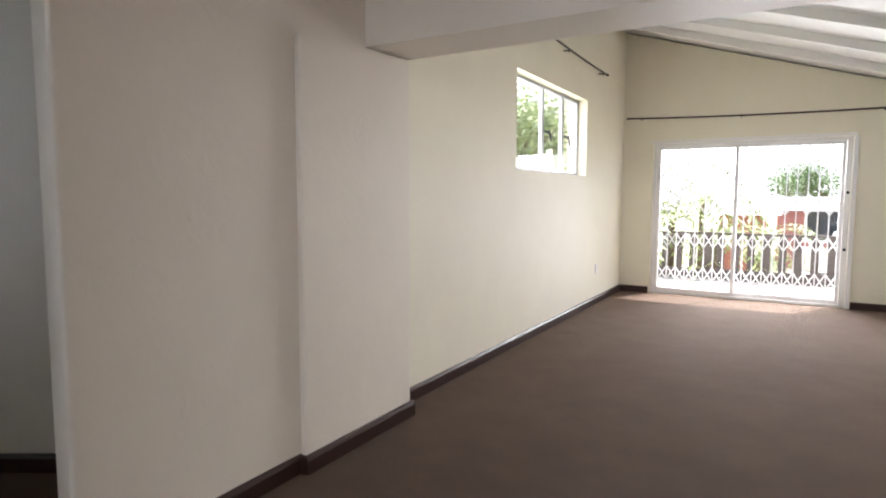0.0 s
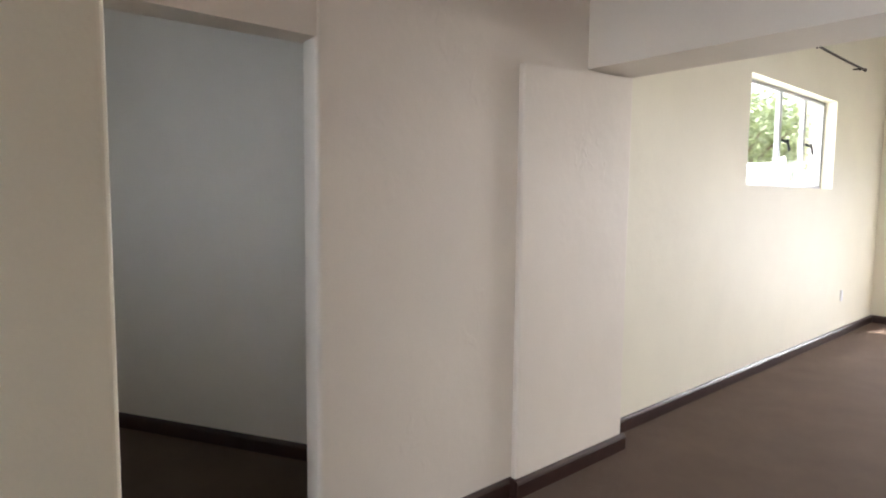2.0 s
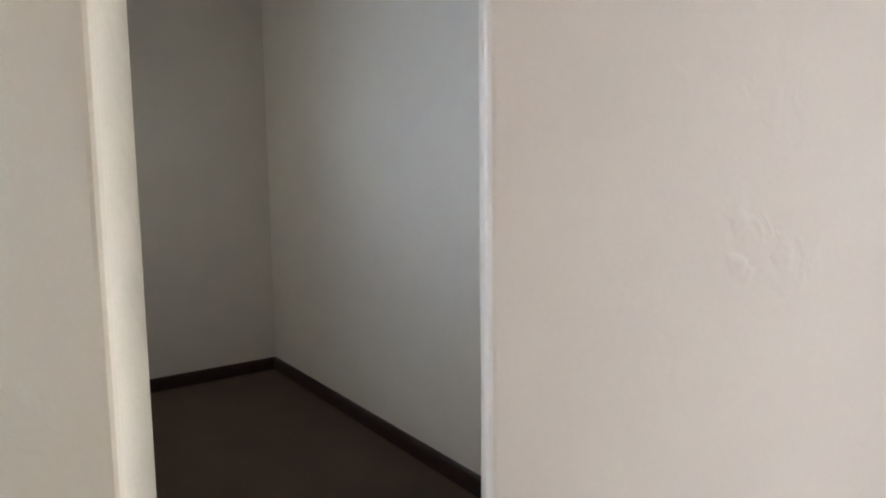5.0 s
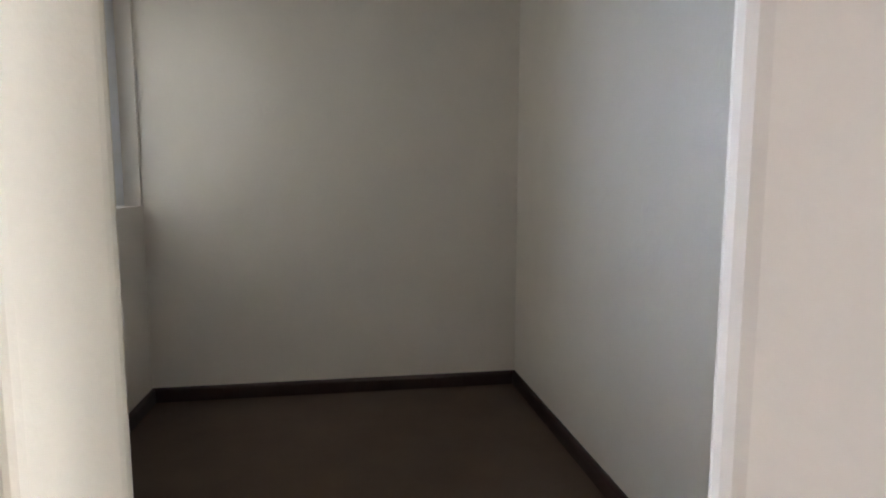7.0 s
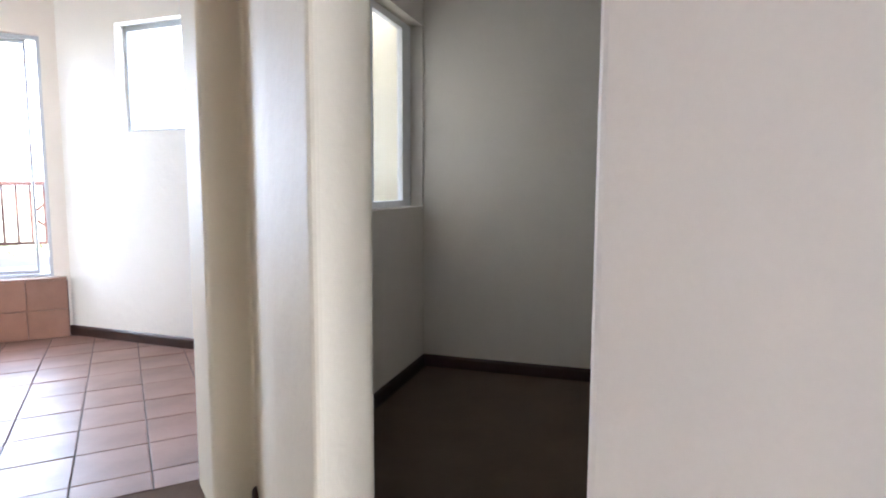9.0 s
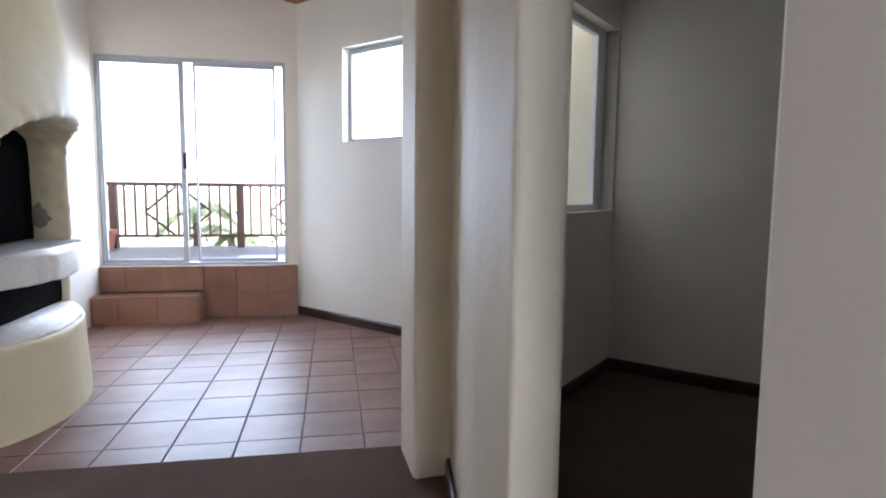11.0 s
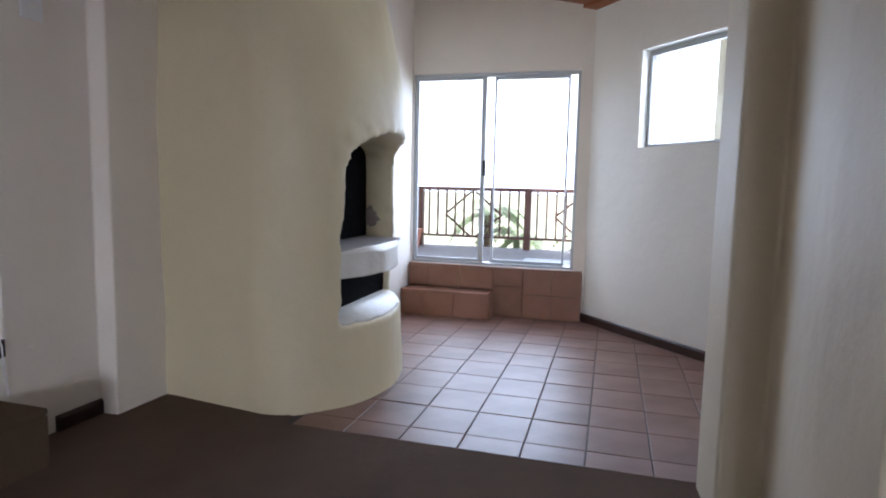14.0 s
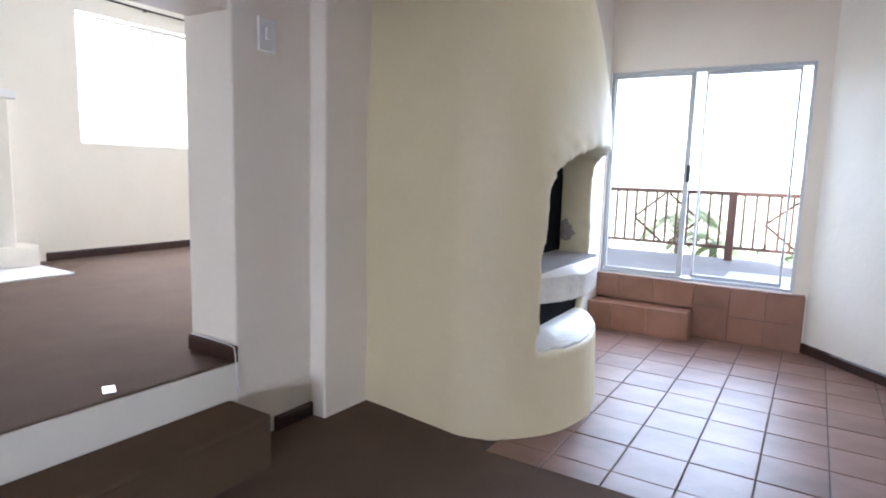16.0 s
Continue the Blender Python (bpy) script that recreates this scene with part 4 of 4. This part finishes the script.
# parked car
car = thing("car", "white parked hatchback on the neighbour's drive", "car", "", (0, 0, 0))
CM = LIV @ Matrix.Translation((4.3, 18.6, GZ)) @ pose(0, 0, 0, 0, 0, 12)
part("body", box(-2.0, 2.0, -0.8, 0.8, 0.35, 0.95, 0.12, CM), CARPAINT, car)
part("cabin", box(-1.2, 1.2, -0.7, 0.7, 0.95, 1.48, 0.2, CM), CARPAINT, car)
part("windscreen", box(-1.05, 1.05, -0.72, 0.72, 1.02, 1.36, 0.05, CM), DARKGLASS, car, "dark tinted windows")
for wx in (-1.25, 1.25):
    for wy in (-0.72, 0.72):
        bm = bmesh.new()
        add_rod(bm, CM @ Vector((wx, wy - 0.1, 0.32)), CM @ Vector((wx, wy + 0.1, 0.32)), 0.32, n=18)
        wh = part("wheel", bm, RUBBER, car)
        bm = bmesh.new()
        add_rod(bm, CM @ Vector((wx, wy - 0.105, 0.32)), CM @ Vector((wx, wy + 0.105, 0.32)), 0.19, n=14)
        part("rim", bm, ALU, wh)
structure("road", liv(prism(rect(2.0, 14.0, 17.2, 21.6), GZ, GZ + 0.02)), CONCRETE, "pale paved drive", category="paving")

# west side, seen through the side window
for px, py, hh, rr, sd, mt in ((-4.2, 12.6, 6.0, 2.2, 21, SOFT_LEAF), (-5.6, 15.6, 6.5, 2.4, 22, PALE_LEAF), (-3.7, 17.0, 6.5, 2.0, 23, PALE_LEAF), (-6.2, 19.5, 7.0, 2.6, 27, LEAF)):
    q = LV(px, py)
    tree(q[0], q[1], hh, rr, sd, "feathery green garden tree outside the side window", 5200, mt, size=0.5)
for px, py, hh, sd in ((-2.3, 8.3, 2.7, 31), (-3.0, 9.6, 2.9, 32), (-3.6, 11.0, 2.9, 33)):
    q = LV(px, py)
    palm(q[0], q[1], hh, 15, sd, "lime green palm under the side window", mat=PALE_LEAF, span=1.1)
neighbour = thing("boundary_wall", "white plastered boundary wall beyond the side window", "wall", "", (0, 0, 0))
part("wall", liv(box(-2.6, -2.35, 12.2, 13.6, GZ, 4.2)), ROUGH_PLASTER, neighbour)
part("coping", liv(box(-2.65, -2.3, 12.15, 13.65, 4.2, 4.26)), CONCRETE, neighbour)
blind = thing("garden_fence", "pale green lattice garden fence", "fence", "", (0, 0, 0))
part("rail", liv(box(-2.45, -2.41, 4.5, 9.4, 1.55, 1.60)), STEEL, blind)
for i in range(22):
    yy = 4.6 + i * 0.22
    for s in (1, -1):
        m = LIV @ Matrix.Translation((-2.43 + 0.012 * s, yy, 1.3)) @ pose(s * 38, 0, 0)
        part("lattice_slat", box(-0.005, 0.005, -0.012, 0.012, -0.34, 0.34, m=m), STEEL, blind)
for yy in (4.5, 9.4):
    part("post", liv(box(-2.48, -2.40, yy - 0.04, yy + 0.04, GZ, 1.65)), STEEL, blind)

# south side: timber deck, railing and planting
deck2 = structure("deck", wing_box(6.065, 8.55, -2.0, 6.0, 0.30, 0.455), DARKWOOD, "weathered timber deck outside the sliding door", category="deck")
aa = 6.075
while aa < 8.5:
    part("plank", wing_box(aa, aa + 0.125, -1.95, 5.95, 0.456, 0.485, 0.003), DECKWOOD, deck2)
    aa += 0.133
mat_t = thing("door_mat", "flat grey mat lying on the deck", "mat")
part("sheet", wing_box(6.35, 7.25, 0.95, 1.75, 0.486, 0.494, 0.002), STEEL, mat_t)
RA = 8.37
rail = thing("railing", "red-brown timber balustrade with crossed panels", "railing")
part("handrail", wing_box(RA - 0.05, RA + 0.06, -1.9, 5.9, 1.37, 1.425, 0.01), RED_WOOD, rail)
part("lower_rail", wing_box(RA - 0.02, RA + 0.03, -1.9, 5.9, 0.64, 0.68, 0.005), RED_WOOD, rail)
posts = [-1.52, 0.19, 1.90, 3.61, 5.32]
for pb in posts:
    part("post", wing_box(RA - 0.055, RA + 0.055, pb - 0.05, pb + 0.05, 0.485, 1.37, 0.006), RED_WOOD, rail)
for p0, p1 in zip(posts, posts[1:]):
    n = 12
    for i in range(1, n):
        bb = p0 + (p1 - p0) * i / n
        part("baluster", wing_box(RA - 0.012, RA + 0.018, bb - 0.014, bb + 0.014, 0.68, 1.37), RED_WOOD, rail)
    mid = (p0 + p1) / 2
    for c0, c1 in ((mid - 0.42, mid), (mid + 0.42, mid)):
        for za, zb in ((1.0, 1.36), (1.0, 0.65)):
            s = 1 if c0 < mid else -1
            e0, e1 = mid - 0.42 * s, mid - 0.02 * s
            m = WING @ Matrix.Translation((mid - 0.45 * s, RA + 0.026, 1.0)) @ pose(0, 0, 0, 0, -math.degrees(math.atan2(zb - za, 0.42 * s)), 0)
            part("brace", box(0, math.hypot(0.42, zb - za), -0.01, 0.01, -0.016, 0.016, m=m), RED_WOOD, rail)
for pa, pb, hh, sd, sp in ((9.5, 2.75, 1.95, 41, 0.7), (10.0, 2.30, 1.55, 42, 0.65), (10.6, 0.95, 1.4, 44, 0.8)):
    q = P(pa, pb)
    palm(q[0], q[1], hh, 13, sd, "pale green palm growing behind the railing", mat=SOFT_LEAF, span=sp)
q = P(8.0, 3.62)
pot = thing("plant_pot", "terracotta plant pot standing on the deck", "pot", "", (q[0], q[1], 0.485))
bm = bmesh.new()
add_rod(bm, (0, 0, 0), (0, 0, 0.24), 0.10, 0.15, 18)
part("bowl", bm, TERRACOTTA, pot)
bm = bmesh.new()
add_rod(bm, (0, 0, 0.24), (0, 0, 0.285), 0.17, 0.17, 18)
part("rim", bm, TERRACOTTA, pot)

# ---- terracotta floor tiles ----
floor_tiled = bpy.data.objects["floor_tiled"]
SA, SB = 0.3575, 0.3355
G = 0.0032


def half_plane_clip(poly, n, d):
    """Keep the side where n.p <= d."""
    out = []
    for i in range(len(poly)):
        p, q = poly[i], poly[(i + 1) % len(poly)]
        fp, fq = n[0] * p[0] + n[1] * p[1] - d, n[0] * q[0] + n[1] * q[1] - d
        if fp <= 0:
            out.append(p)
        if (fp < 0 < fq) or (fq < 0 < fp):
            k = fp / (fp - fq)
            out.append((p[0] + (q[0] - p[0]) * k, p[1] + (q[1] - p[1]) * k))
    return out


def tile_mesh(poly, name):
    bm = bmesh.new()
    n = len(poly)
    cx, cy = sum(p[0] for p in poly) / n, sum(p[1] for p in poly) / n
    lo = [bm.verts.new((*p, -0.012)) for p in poly]
    md = [bm.verts.new((*p, -0.003)) for p in poly]
    hi = [bm.verts.new((p[0] + (cx - p[0]) * 0.02, p[1] + (cy - p[1]) * 0.02, 0.0)) for p in poly]
    for i in range(n):
        j = (i + 1) % n
        bm.faces.new((lo[i], lo[j], md[j], md[i]))
        bm.faces.new((md[i], md[j], hi[j], hi[i]))
    bm.faces.new(hi)
    bmesh.ops.recalc_face_normals(bm, faces=bm.faces)
    me = bpy.data.meshes.new(name)
    bm.to_mesh(me)
    bm.free()
    me.materials.append(TILE)
    return me


SQ = [(-SB / 2 + G, -SA / 2 + G), (SB / 2 - G, -SA / 2 + G), (SB / 2 - G, SA / 2 - G), (-SB / 2 + G, SA / 2 - G)]
full = tile_mesh(SQ, "tile")
tn = (TW.to_3x3() @ Vector((-1, 0, 0)))
to = TW @ Vector((0.0, 0, 0))
rt = random.Random(17)
for ia in range(-1, 10):
    for ib in range(-12, 7):
        ca, cb = 2.548 + SA * (ia + 0.5), 1.088 + SB * (ib + 0.5)
        poly = [(p[0] + cb, p[1] + ca) for p in SQ]
        poly = half_plane_clip(poly, (0, -1), -2.356)
        poly = half_plane_clip(poly, (0, 1), 5.765)
        poly = half_plane_clip(poly, (1, 0), 2.45 if ca < 3.0 else 2.90)
        if len(poly) < 3:
            continue
        world_poly = [P(p[1], p[0]) for p in poly]
        clipped = half_plane_clip(world_poly, (tn.x, tn.y), tn.x * to.x + tn.y * to.y)
        clipped = half_plane_clip(clipped, (-0.43, 0.90), 0.43 * 1.62 - 0.90 * 1.90)
        if len(clipped) < 3:
            continue
        area = abs(sum(clipped[i][0] * clipped[(i + 1) % len(clipped)][1] - clipped[(i + 1) % len(clipped)][0] * clipped[i][1] for i in range(len(clipped)))) / 2
        if area < 0.004:
            continue
        if area > (SA - 2 * G) * (SB - 2 * G) - 1e-4:
            ob = new("tile", full)
            ob.matrix_world = WING @ Matrix.Translation((cb, ca, 0.0)) @ pose(0, 0, rt.uniform(-0.0015, 0.0005), rt.uniform(-0.15, 0.15), rt.uniform(-0.15, 0.15), 180 * rt.randrange(2))
        else:
            cx, cy = sum(p[0] for p in clipped) / len(clipped), sum(p[1] for p in clipped) / len(clipped)
            ob = new("tile", tile_mesh([(p[0] - cx, p[1] - cy) for p in clipped], "tile"))
            ob.location = (cx, cy, 0.0)
        ob.parent = floor_tiled
